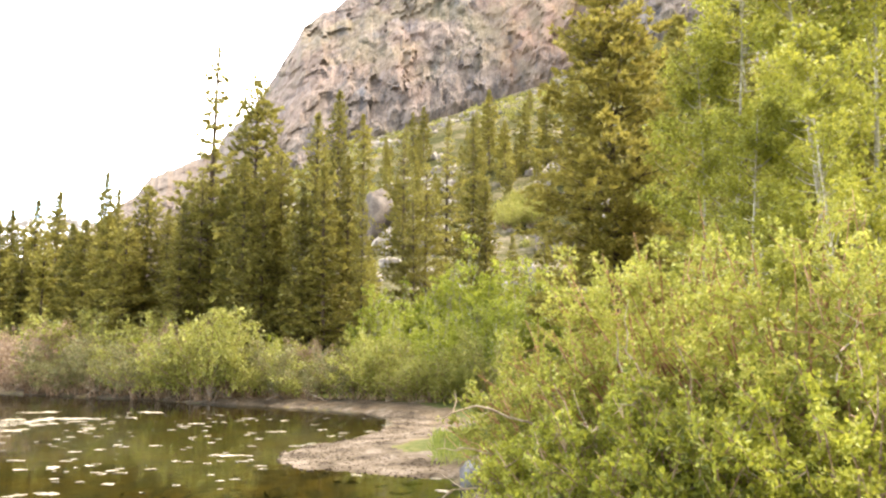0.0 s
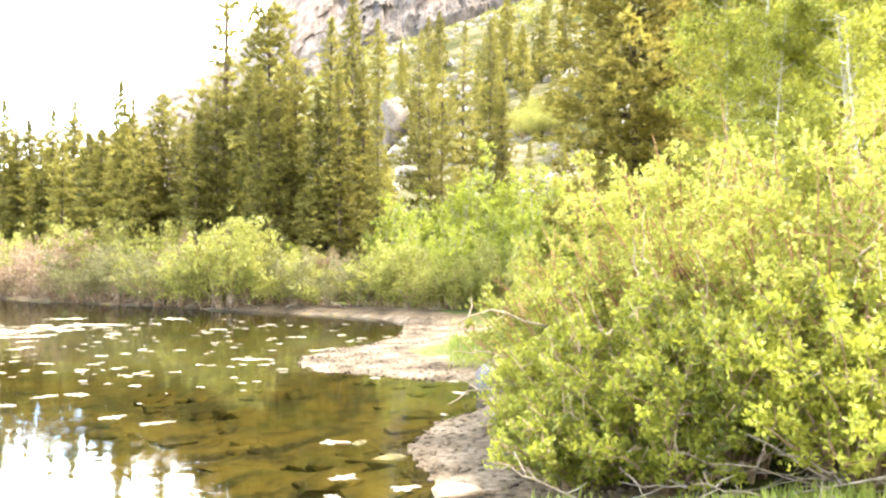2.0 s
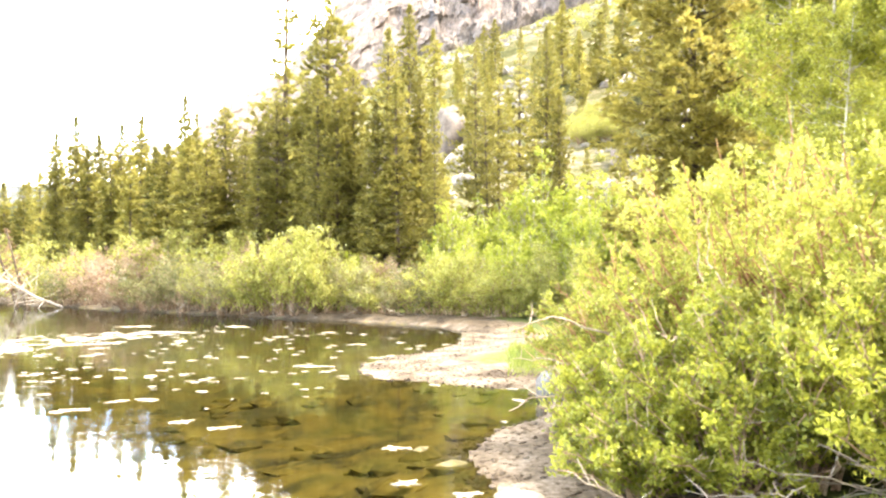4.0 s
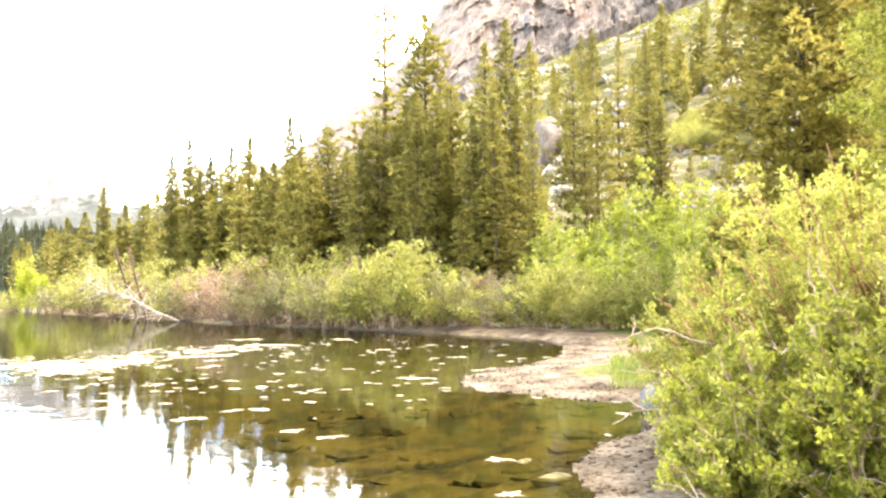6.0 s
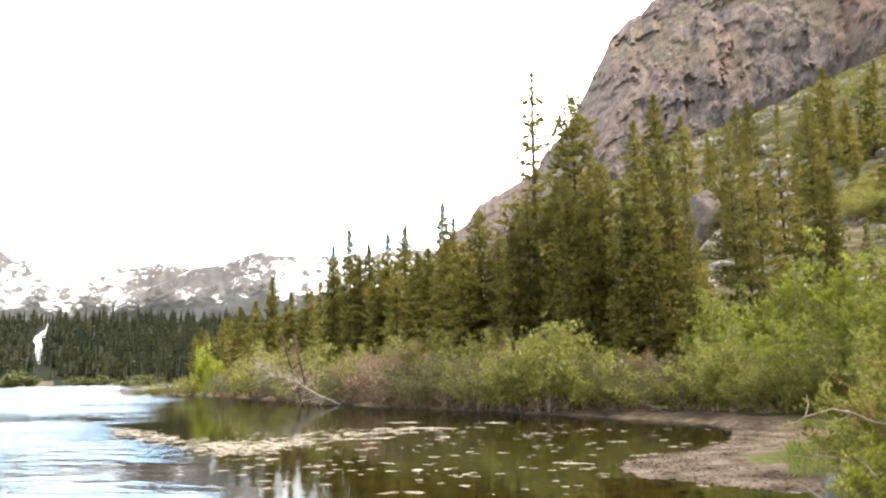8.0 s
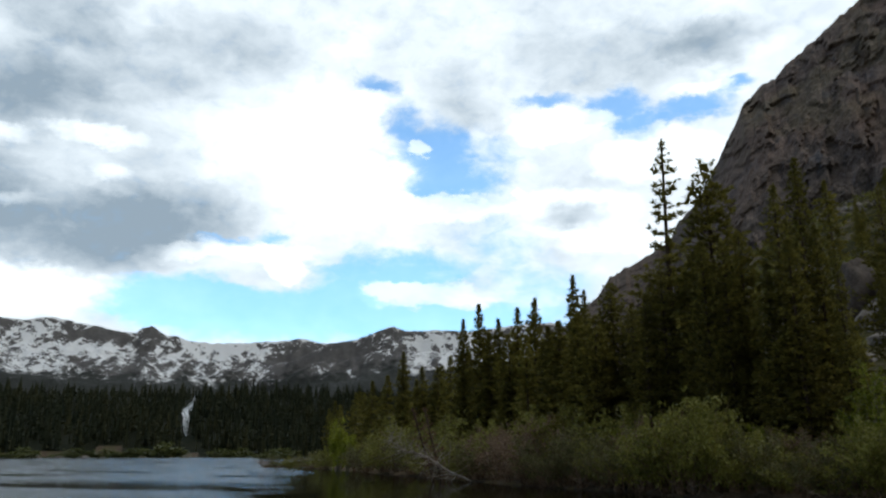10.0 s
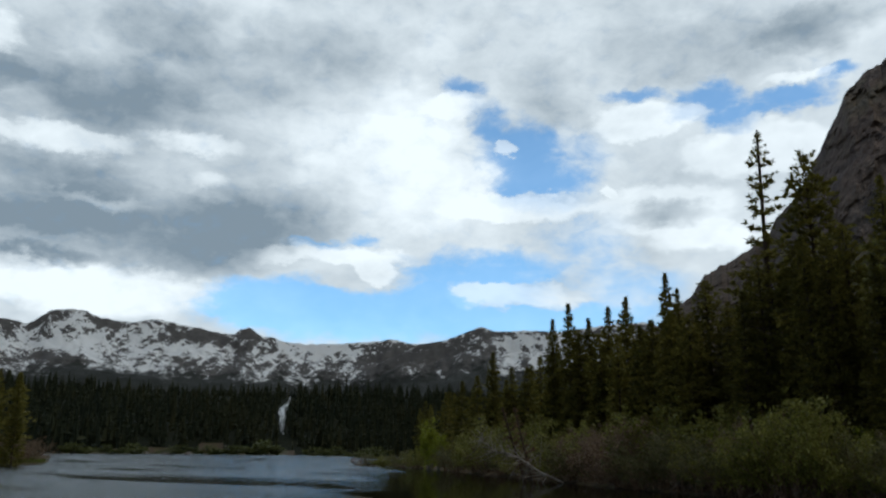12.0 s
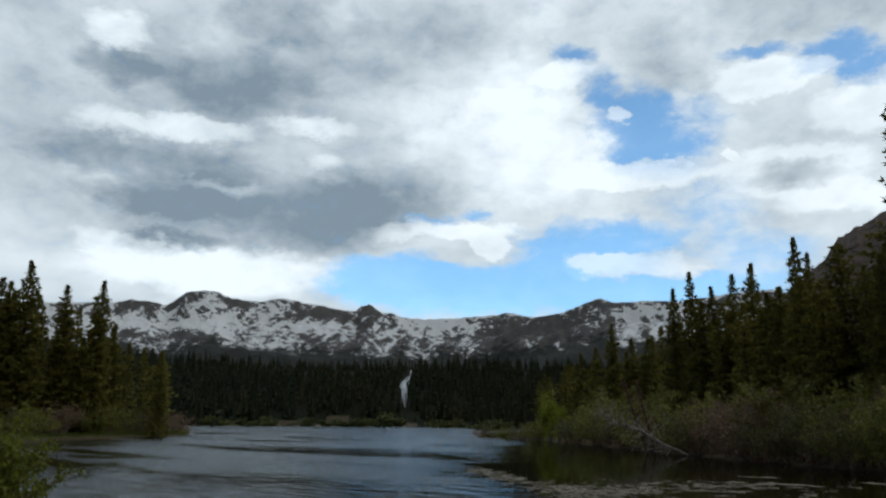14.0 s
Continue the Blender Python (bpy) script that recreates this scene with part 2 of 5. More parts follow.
FAR_GREEN = leaf_material("far_shore_leaves", (0.05, 0.06, 0.018), (0.10, 0.115, 0.03), (0.17, 0.18, 0.06), 0.3, 0.6)
DEADWOOD = rough_material("weathered_wood", [(0.11, 0.09, 0.07), (0.24, 0.20, 0.16), (0.38, 0.33, 0.28)], 2.0, 25.0, 0.5, 0.01, 0.9, (1, 1, 0.5))
SOIL = rough_material("bank_soil", [(0.055, 0.04, 0.028), (0.11, 0.082, 0.055), (0.17, 0.13, 0.09)], 1.2, 14.0, 0.6, 0.05)
MEADOW = rough_material("meadow", [(0.04, 0.05, 0.014), (0.075, 0.085, 0.026), (0.13, 0.12, 0.05)], 0.4, 9.0, 0.6, 0.06)
GRAVEL = rough_material("shore_gravel", [(0.042, 0.031, 0.022), (0.10, 0.078, 0.057), (0.185, 0.15, 0.12)], 1.3, 16.0, 0.7, 0.03)
TALUS = rough_material("talus_slope", [(0.030, 0.034, 0.010), (0.065, 0.062, 0.024), (0.17, 0.145, 0.105)], 0.09, 0.9, 0.8, 0.6)
# nearly black: shade between the far trees is put into the floor's colour
DUFF = rough_material("shaded_forest_floor", [(0.006, 0.009, 0.004), (0.012, 0.015, 0.007), (0.022, 0.022, 0.011)], 0.05, 0.8, 0.5, 0.3)
ROCK = rough_material("boulder_rock", [(0.15, 0.135, 0.12), (0.25, 0.225, 0.20), (0.36, 0.33, 0.295)], 1.2, 12.0, 0.5, 0.06)
SLAB_ROCK = rough_material("pinkish_slab_rock", [(0.085, 0.070, 0.062), (0.145, 0.122, 0.108), (0.20, 0.175, 0.155)], 0.5, 4.0, 0.6, 0.3)
TALUS_ROCK = rough_material("grey_boulder", [(0.065, 0.064, 0.066), (0.115, 0.112, 0.111), (0.17, 0.165, 0.16)], 1.5, 12.0, 0.5, 0.05)
STONE = rough_material("shore_stone", [(0.15, 0.11, 0.075), (0.25, 0.19, 0.135), (0.34, 0.27, 0.20)], 3.0, 30.0, 0.3, 0.01)
MAT_STUFF = rough_material("dried_weed", [(0.15, 0.125, 0.088), (0.29, 0.255, 0.195), (0.44, 0.40, 0.33)], 6.0, 30.0, 0.6, 0.02)


def water_material():
    mat, n, out = material("lake_water")
    at = place_of(n)
    lanes = n.add("ShaderNodeMapping")
    lanes.inputs["Rotation"].default_value, lanes.inputs["Scale"].default_value = (0, 0, radians(-58)), (0.04, 0.13, 1)
    n.plug(at, lanes.inputs[0])
    calm = n.span(n.noise(lanes.outputs[0], 1.0, 5.0, 0.62, 0.5), 0.38, 0.54)
    split = n.add("ShaderNodeSeparateXYZ")
    n.plug(at, split.inputs[0])
    drift = n.math("MULTIPLY", n.math("SUBTRACT", n.noise(at, 0.05, 3.0), 0.5), 14.0)
    open_lake = n.span(n.math("ADD", drift, n.math("MULTIPLY_ADD", split.outputs[0], -0.755, n.math("MULTIPLY", split.outputs[1], -0.656))), -1.0, 9.0)
    turned = n.add("ShaderNodeMapping")
    turned.inputs["Rotation"].default_value, turned.inputs["Scale"].default_value = (0, 0, radians(-40)), (0.45, 1.5, 1)
    n.plug(at, turned.inputs[0])
    wave = n.math("ADD", n.noise(turned.outputs[0], 1.2, 3.0, 0.5), n.math("MULTIPLY", n.noise(at, 5.5, 2.0, 0.5), 0.25))
    size = n.math("MULTIPLY_ADD", n.math("MULTIPLY", open_lake, n.math("MULTIPLY_ADD", calm, 0.85, 0.15)), 0.55, 0.010)
    normal = n.add("ShaderNodeBump")
    n.set(normal, Height=wave, Strength=size, Distance=0.5)
    fresnel = n.add("ShaderNodeFresnel")
    n.set(fresnel, IOR=1.333, Normal=normal.outputs[0])
    clear = n.add("ShaderNodeBsdfTransparent")
    n.set(clear, Color=(0.62, 0.60, 0.40, 1))
    gloss = n.add("ShaderNodeBsdfGlossy")
    n.set(gloss, Roughness=n.math("MULTIPLY_ADD", n.math("MULTIPLY", open_lake, calm), 0.16, 0.03), Normal=normal.outputs[0], Color=(0.72, 0.77, 0.82, 1))
    both = n.add("ShaderNodeMixShader")
    n.plug(fresnel.outputs[0], both.inputs[0])
    n.plug(clear.outputs[0], both.inputs[1])
    n.plug(gloss.outputs[0], both.inputs[2])
    n.plug(both.outputs[0], out.inputs[0])
    return mat


def cliff_material():
    mat, n, out = material("cliff_rock")
    at = place_of(n)
    stretch = n.add("ShaderNodeMapping")
    stretch.inputs["Scale"].default_value = (1, 1, 0.45)
    n.plug(at, stretch.inputs[0])
    at2 = stretch.outputs[0]
    where = n.add("ShaderNodeSeparateXYZ")
    n.plug(at, where.inputs[0])
    rust = n.math("MULTIPLY", n.span(n.noise(at2, 0.022, 4.0, 0.55, 0.5), 0.42, 0.62), n.span(where.outputs[0], -45.0, 20.0, 0.25, 1.0))
    moss = n.math("MULTIPLY", n.span(n.noise(at, 0.05, 6.0, 0.65), 0.44, 0.62), n.span(where.outputs[2], 85.0, 120.0, 0.25, 1.0))
    mott = n.noise(at2, 0.35, 8.0, 0.68)
    crack_shade = n.noise(at2, 0.12, 6.0, 0.6, 1.2)
    facet = n.add("ShaderNodeTexVoronoi")
    n.set(facet, Vector=at2, Scale=0.42, Randomness=1.0)
    chip = n.add("ShaderNodeTexVoronoi")
    n.set(chip, Vector=at2, Scale=1.3, Randomness=1.0)
    broken = n.math("ADD", facet.outputs["Distance"], n.math("MULTIPLY", chip.outputs["Distance"], 0.5))
    tone = n.add("ShaderNodeSeparateColor")
    n.plug(facet.outputs["Color"], tone.inputs[0])
    grit = n.noise(at2, 1.1, 6.0, 0.75)
    # mottled rock tone, its contrast widened to paint in the shading of small chips
    mott = n.span(n.math("ADD", n.math("ADD", n.math("MULTIPLY", mott, 0.42), n.math("MULTIPLY", grit, 0.42)), n.math("MULTIPLY", tone.outputs[0], 0.16)), 0.34, 0.68)
    base = n.mix(mott, (0.064, 0.053, 0.049), (0.265, 0.212, 0.186))
    run = n.add("ShaderNodeMapping")
    run.inputs["Scale"].default_value = (1, 1, 0.16)
    n.plug(at, run.inputs[0])
    base = n.mix(n.span(n.noise(run.outputs[0], 0.11, 6.0, 0.65, 0.4), 0.54, 0.66, 0.0, 0.55), base, (0.17, 0.175, 0.20))
    base = n.mix(n.math("MULTIPLY", rust, 0.7), base, (0.32, 0.19, 0.14))
    base = n.mix(n.math("MULTIPLY", moss, 0.32), base, (0.19, 0.175, 0.085))
    # dark cracks, with the shade of crevices put into the colour
    base = n.mix(n.span(crack_shade, 0.42, 0.34, 0.0, 0.6), base, (0.09, 0.083, 0.088))
    base = n.mix(n.span(where.outputs[0], -62.0, -88.0, 0.0, 0.75), base, (0.125, 0.092, 0.072))
    body = n.add("ShaderNodeBsdfPrincipled")
    n.set(body, Base_Color=base, Roughness=0.95, Normal=bump(n, n.math("ADD", n.math("MULTIPLY", mott, 0.4), broken), 0.7, 0.9))
    n.plug(body.outputs[0], out.inputs[0])
    return mat


def alpine_material():
    """Grey crags with snow on the gentler faces and in the gullies."""
    mat, n, out = material("snowy_rock")
    geo = n.add("ShaderNodeNewGeometry")
    split = n.add("ShaderNodeSeparateXYZ")
    n.plug(geo.outputs["Normal"], split.inputs[0])
    height = n.add("ShaderNodeSeparateXYZ")
    n.plug(geo.outputs["Position"], height.inputs[0])
    at = geo.outputs["Position"]
    across = n.math("MULTIPLY", n.math("ARCTAN2", n.math("MULTIPLY", height.outputs[0], -1.0), height.outputs[1]), 2200.0)
    up = height.outputs[2]

    def gullies(lean, scale):
        return n.noise(n.vec(n.math("MULTIPLY_ADD", up, lean, across), n.math("MULTIPLY", up, 0.5), 0.0), scale, 5.0, 0.55, 0.5)

    big, fine = n.noise(n.vec(across, n.math("MULTIPLY", up, 1.3), 3.0), 0.011, 3.0, 0.5, 0.4), n.noise(at, 0.06, 6.0, 0.7)
    ribs = n.math("MAXIMUM", gullies(0.8, 0.034), gullies(-0.75, 0.028))
    lie = n.math("ADD", n.math("MULTIPLY", split.outputs[2], 0.7), n.math("ADD", n.math("MULTIPLY", big, 1.0), n.math("ADD", n.math("MULTIPLY", ribs, 2.5), n.math("MULTIPLY", fine, 1.6))))
    lie = n.math("ADD", lie, n.math("MULTIPLY", n.math("SUBTRACT", n.noise(at, 0.16, 4.0, 0.7), 0.5), n.span(up, 180.0, 300.0, 1.6, 1.0)))
    lie = n.math("ADD", lie, n.span(up, 120.0, 250.0, -0.14, 0.06))
    turn = n.math("MULTIPLY", across, 180.0 / (math.pi * 2200.0))
    rise = n.math("DEGREES", n.math("ARCTAN2", n.math("SUBTRACT", up, EYE), n.math("SQRT", n.math("ADD", n.math("MULTIPLY", height.outputs[0], height.outputs[0]), n.math("MULTIPLY", height.outputs[1], height.outputs[1])))))

    def field(patches):
        out = None
        for a0, e0, ra, re, weight in patches:
            a = n.math("POWER", n.math("ABSOLUTE", n.math("DIVIDE", n.math("SUBTRACT", turn, a0), ra * 1.25)), 2.0)
            b = n.math("POWER", n.math("ABSOLUTE", n.math("DIVIDE", n.math("SUBTRACT", rise, e0), re * 1.25)), 2.0)
            one = n.math("SUBTRACT", 1.0, n.math("ADD", a, b), clamp=True)
            out = n.math("MULTIPLY", one, weight) if out is None else n.math("MULTIPLY_ADD", one, weight, out)
        return out

    # where the large snow fields lie and where the crags stand bare
    white = field([(64.9, 7.4, 2.49, 1.42, 1.0), (68.9, 7.11, 2.08, 0.89, 0.8), (69.8, 6.43, 2.49, 0.57, 0.8), (62.0, 6.45, 2.49, 1.62, 0.6), (58.9, 6.92, 2.08, 0.97, 1.0), (56.2, 6.92, 2.91, 0.65, 0.8), (49.3, 6.97, 3.53, 0.81, 1.1), (46.7, 7.0, 2.49, 0.97, 1.1), (50.6, 7.5, 2.49, 0.36, 0.9),
                   (53.7, 6.04, 0.91, 0.49, 0.6), (42.4, 7.68, 1.87, 0.28, 0.9), (61.5, 4.96, 2.49, 0.65, 0.6), (34.3, 8.04, 1.33, 1.01, 1.1), (32.7, 7.66, 2.91, 0.73, 1.1), (35.1, 6.88, 1.04, 1.22, 0.6), (36.9, 7.76, 2.49, 0.49, 0.4), (33.9, 6.07, 1.87, 0.81, 0.7), (28.7, 7.69, 2.49, 0.81, 0.8)])
    bare = field([(68.2, 7.46, 1.16, 0.65, 0.8), (62.9, 8.26, 1.87, 0.32, 0.6), (59.6, 6.61, 1.0, 0.89, 1.1), (57.6, 7.76, 2.28, 0.69, 1.1), (55.5, 7.54, 1.66, 0.53, 0.9), (53.2, 7.52, 1.08, 1.22, 1.4), (54.8, 5.73, 2.91, 0.81, 0.8), (50.5, 5.47, 2.91, 0.73, 1.1), (48.1, 6.09, 4.15, 0.28, 0.8),
                  (45.3, 5.58, 2.49, 0.73, 1.0), (65.7, 5.39, 2.49, 0.81, 0.5), (44.1, 6.69, 2.28, 0.81, 1.3), (41.2, 5.92, 3.74, 1.38, 1.3), (39.6, 7.67, 2.28, 0.61, 1.1), (47.8, 7.54, 1.87, 0.2, 0.7), (37.9, 8.49, 2.08, 0.36, 1.0), (36.7, 5.55, 3.74, 0.97, 0.6), (65.7, 8.35, 2.49, 0.32, 0.8), (35.8, 8.7, 5.0, 0.45, 1.2), (38.0, 6.8, 4.5, 1.3, 0.8)])
    lie = n.math("MULTIPLY_ADD", white, 0.22, n.math("MULTIPLY_ADD", bare, -0.20, n.math("MULTIPLY_ADD", n.math("SUBTRACT", n.noise(at, 0.035, 5.0, 0.7, 0.6), 0.5), 1.1, lie)))
    snow = n.span(lie, 3.27, 3.31)
    rock = n.mix(n.math("MULTIPLY_ADD", n.math("SUBTRACT", gullies(0.1, 0.05), 0.5), 0.8, fine), (0.045, 0.044, 0.046), (0.20, 0.185, 0.175))
    wood = n.span(n.math("MULTIPLY_ADD", fine, 110.0, n.math("MULTIPLY_ADD", big, 120.0, up)), 304.0, 272.0)
    rock = n.mix(n.math("MULTIPLY", wood, 0.92), rock, (0.014, 0.018, 0.013))
    snow = n.math("MULTIPLY", snow, n.math("SUBTRACT", 1.0, wood))
    body = n.add("ShaderNodeBsdfPrincipled")
    n.set(body, Base_Color=n.mix(snow, rock, (0.95, 0.955, 0.96)), Roughness=0.85, Normal=bump(n, fine, 0.6, 8.0))
    n.plug(body.outputs[0], out.inputs[0])
    return mat


def bed_material():
    mat, n, out = material("lake_bed")
    at = place_of(n)
    big, fine = n.noise(at, 1.3, 6.0, 0.68, 0.6), n.noise(at, 6.0, 6.0, 0.7)
    tone = n.mix(n.span(big, 0.40, 0.58), (0.012, 0.009, 0.003), (0.100, 0.072, 0.016))
    tone = n.mix(n.span(n.noise(at, 0.45, 3.0), 0.52, 0.62, 0.0, 0.5), tone, (0.035, 0.043, 0.008))
    tone = n.mix(n.span(fine, 0.50, 0.66, 0.0, 0.75), tone, (0.14, 0.11, 0.04))
    body = n.add("ShaderNodeBsdfPrincipled")
    n.set(body, Base_Color=tone, Roughness=0.9, Normal=bump(n, fine, 0.5, 0.05))
    n.plug(body.outputs[0], out.inputs[0])
    return mat


def plain_white(name, colour, rough):
    mat, n, out = material(name)
    at = place_of(n)
    body = n.add("ShaderNodeBsdfPrincipled")
    n.set(body, Base_Color=n.mix(n.noise(at, 0.4, 5.0, 0.7), tuple(0.75 * c for c in colour), colour), Roughness=rough)
    n.plug(body.outputs[0], out.inputs[0])
    return mat


WATER, CLIFF, ALPINE, BED = water_material(), cliff_material(), alpine_material(), bed_material()
FALLS = plain_white("white_water", (0.88, 0.92, 0.95), 0.5)


# ---- mesh helpers ----
def mesh_of(name, verts, faces, mats, slots=None, smooth=False):
    """A mesh from rows of places and of corners (all faces with the same number of corners, or a list of such arrays)."""
    verts = np.asarray(verts, np.float32).reshape(-1, 3)
    groups = [np.asarray(f, np.int32) for f in (faces if isinstance(faces, list) else [faces]) if len(f)]
    mesh = bpy.data.meshes.new(name)
    mesh.vertices.add(len(verts))
    mesh.vertices.foreach_set("co", verts.ravel())
    loops = np.concatenate([g.ravel() for g in groups])
    sizes = np.concatenate([np.full(len(g), g.shape[1], np.int32) for g in groups])
    mesh.loops.add(len(loops))
    mesh.loops.foreach_set("vertex_index", loops)
    mesh.polygons.add(len(sizes))
    mesh.polygons.foreach_set("loop_start", np.r_[0, np.cumsum(sizes)[:-1]].astype(np.int32))
    for mat in mats:
        mesh.materials.append(mat)
    if slots is not None:
        mesh.polygons.foreach_set("material_index", np.asarray(slots, np.int32))
    mesh.polygons.foreach_set("use_smooth", np.full(len(sizes), smooth, bool))
    mesh.update(calc_edges=True)
    mesh.validate()
    return mesh


def part(name, mesh, parent, label=""):
    """One mesh object under a thing or a part."""
    ob = new(name, mesh)
    ob.parent = parent
    if label:
        ob["label"] = label
    return ob


def empty(name):
    ob = new(name)
    ob.empty_display_size = 0.2
    return ob


class Soup:
    """Gathers places and faces."""

    def __init__(self):
        self.v, self.q, self.t, self.count = [], [], [], 0

    def put(self, verts, quads=(), tris=()):
        verts = np.asarray(verts, float).reshape(-1, 3)
        if len(quads):
            self.q.append(np.asarray(quads, int) + self.count)
        if len(tris):
            self.t.append(np.asarray(tris, int) + self.count)
        self.v.append(verts)
        self.count += len(verts)

    def mesh(self, name, mat, smooth=False):
        faces = [np.concatenate(f) for f in (self.q, self.t) if f]
        return mesh_of(name, np.concatenate(self.v), faces, [mat], None, smooth)


def tube(soup, points, radii, sides=5):
    """A tapered limb along points."""
    pts = np.asarray(points, float)
    way = np.gradient(pts, axis=0)
    way /= np.linalg.norm(way, axis=1, keepdims=True) + 1e-9
    side = np.cross(way, np.where(np.abs(way[:, 2:3]) > 0.9, [[1.0, 0, 0]], [[0, 0, 1.0]]))
    side /= np.linalg.norm(side, axis=1, keepdims=True) + 1e-9
    other = np.cross(way, side)
    ang = np.linspace(0, 2 * np.pi, sides, endpoint=False)
    ring = side[:, None] * np.cos(ang)[None, :, None] + other[:, None] * np.sin(ang)[None, :, None]
    verts = (pts[:, None] + ring * np.asarray(radii, float)[:, None, None]).reshape(-1, 3)
    i, j = np.meshgrid(np.arange(len(pts) - 1), np.arange(sides), indexing="ij")
    k = (j + 1) % sides
    quads = np.stack([i * sides + j, i * sides + k, (i + 1) * sides + k, (i + 1) * sides + j], -1).reshape(-1, 4)
    soup.put(verts, quads)


def blades(soup, base, way, length, width, up=None, rng=None, fold=0.15):
    """Leaves: lozenges from base along way. All arguments are arrays of one row a leaf."""
    base, way = np.asarray(base, float), np.asarray(way, float)
    way = way / (np.linalg.norm(way, axis=1, keepdims=True) + 1e-9)
    side = np.cross(way, up if up is not None else rng.normal(size=way.shape))
    side /= np.linalg.norm(side, axis=1, keepdims=True) + 1e-9
    nor = np.cross(side, way)
    length, width = np.asarray(length, float)[:, None], np.asarray(width, float)[:, None]
    mid = base + way * length * 0.5 + nor * width * fold
    verts = np.stack([base, mid + side * width * 0.5, base + way * length, mid - side * width * 0.5], 1).reshape(-1, 3)
    soup.put(verts, np.arange(len(base) * 4).reshape(-1, 4))


def smooth_noise(x, y, seed):
    """Cheap value noise on arrays, about -1 to 1."""
    out = np.zeros(np.broadcast(x, y).shape)
    rng = np.random.default_rng(seed)
    for k in range(7):
        a, f = rng.uniform(0, 2 * np.pi), 1.55**k * 0.35
        out = out + np.sin((x * np.cos(a) + y * np.sin(a)) * f + rng.uniform(0, 6.3) + 1.7 * np.sin((x * np.sin(a) - y * np.cos(a)) * f * 0.7 + rng.uniform(0, 6.3))) * 0.75**k
    return out / 3.2


# ---- the lie of the land ----
SHORE = [(-0.35, 5.6), (-0.2, 7.1), (-0.4, 7.8), (-0.66, 8.7), (-0.4, 10.0), (0.1, 10.8), (0.5, 12.2), (0.3, 13.7), (-0.5, 13.7), (-1.4, 14.1), (-2.6, 14.6), (-3.1, 15.5),
         (-3.4, 17.2), (-2.9, 18.6), (-2.0, 21.0), (-1.5, 23.5), (-1.8, 26.5), (-3.2, 29.4), (-5.5, 31.6), (-9.8, 33.9), (-13.3, 37.0), (-20.0, 41.0), (-29.4, 48.2), (-45, 60.2),
         (-62, 74), (-74, 81), (-83, 81), (-85, 88), (-95, 104), (-140, 160), (-240, 250), (-325, 315), (-440, 307), (-430, 230), (-330, 150), (-240, 112), (-125, 58), (-103, 47),
         (-87, 32), (-81, 24.5), (-64, 15.7), (-40, 9.5), (-24, 6.4), (-16, 5.2), (-10, 3.2), (-5, 2.0), (-2.4, 2.6), (-1.2, 3.8)]


def inland(x, y):
    """Metres from the water's edge: plus on land, minus on the lake."""
    poly = np.array(SHORE, float)
    a, b = poly, np.roll(poly, -1, axis=0)
    best, inside = np.full(x.shape, 1e9), np.zeros(x.shape, bool)
    for (ax, ay), (bx, by) in zip(a, b):
        dx, dy = bx - ax, by - ay
        t = np.clip(((x - ax) * dx + (y - ay) * dy) / (dx * dx + dy * dy), 0, 1)
        best = np.minimum(best, np.hypot(x - ax - t * dx, y - ay - t * dy))
        if ay != by:
            inside ^= ((ay > y) != (by > y)) & (x < dx * (y - ay) / dy + ax)
    return np.where(inside, -best, best)


FOOT_AZ, FOOT_EL = [-180, -120, -60, -20, -7, 0, 6, 11, 16, 22, 28, 180], [0, 8, 27, 23.4, 19.8, 17.9, 15.8, 13.2, 8.0, 3.5, 0, 0]
FOOT, RISE = 260.0, 62.0


def ease(x):
    x = np.clip(x, 0, 1)
    return x * x * (3 - 2 * x)


def land(x, y):
    """The ground's height."""
    x, y = np.asarray(x, float), np.asarray(y, float)
    far, az = np.hypot(x, y), np.degrees(np.arctan2(-x, y))
    edge = inland(x, y) + (0.22 * smooth_noise(x * 1.6, y * 1.6, 3) + 0.20 * smooth_noise(x * 4.5, y * 2.6, 13)) * np.clip(far / 14, 0.4, 1.5)
    near_gravel = ease((x + 4.6) / 0.8) * ease((27.5 - y) / 2.0) * ease((y - 5.0) / 1.0)
    bank = 0.30 * (1 - np.exp(-np.clip(edge, 0, None) / 0.9)) + 0.012 * np.clip(edge, 0, 40)
    beach = 0.045 * np.clip(edge, 0, 1.4) + 0.25 * ease((edge - 1.4) / 2.5)
    top = bank * (1 - near_gravel) + beach * near_gravel + 0.05 * smooth_noise(x, y, 4) * np.clip(edge, 0, 1)
    bed = -0.03 - 0.14 * np.clip(-edge, 0, 3) - 0.05 * np.clip(-edge - 3, 0, 20) + 0.03 * smooth_noise(x * 2, y * 2, 5) * np.clip(-edge, 0, 1)
    z = np.where(edge > 0, top, bed)
    foot = np.tan(np.radians(np.interp(az, FOOT_AZ, FOOT_EL))) * FOOT
    s = np.clip((far - RISE) / (FOOT - RISE), 0, 1.0)
    rough = smooth_noise(x * 0.12, y * 0.12, 6) * 3.2 + smooth_noise(x * 0.6, y * 0.6, 7) * 0.8
    z = z + np.where(edge > 0, foot * s**1.12 + rough * s * np.clip(foot / 40, 0, 1), 0)
    hill = ease((az - 18) / 14) * ease((150 - az) / 30)
    h = np.interp(far, [440, 520, 1000, 1300, 1700], [0, 3, 68, 76, 70])
    z = z + np.where(edge > 0, hill * h * (1 + 0.06 * smooth_noise(x * 0.01, y * 0.01, 8)) * (far > 440), 0)
    return z


def ground_z(x, y):
    return float(land(np.array([x]), np.array([y]))[0])


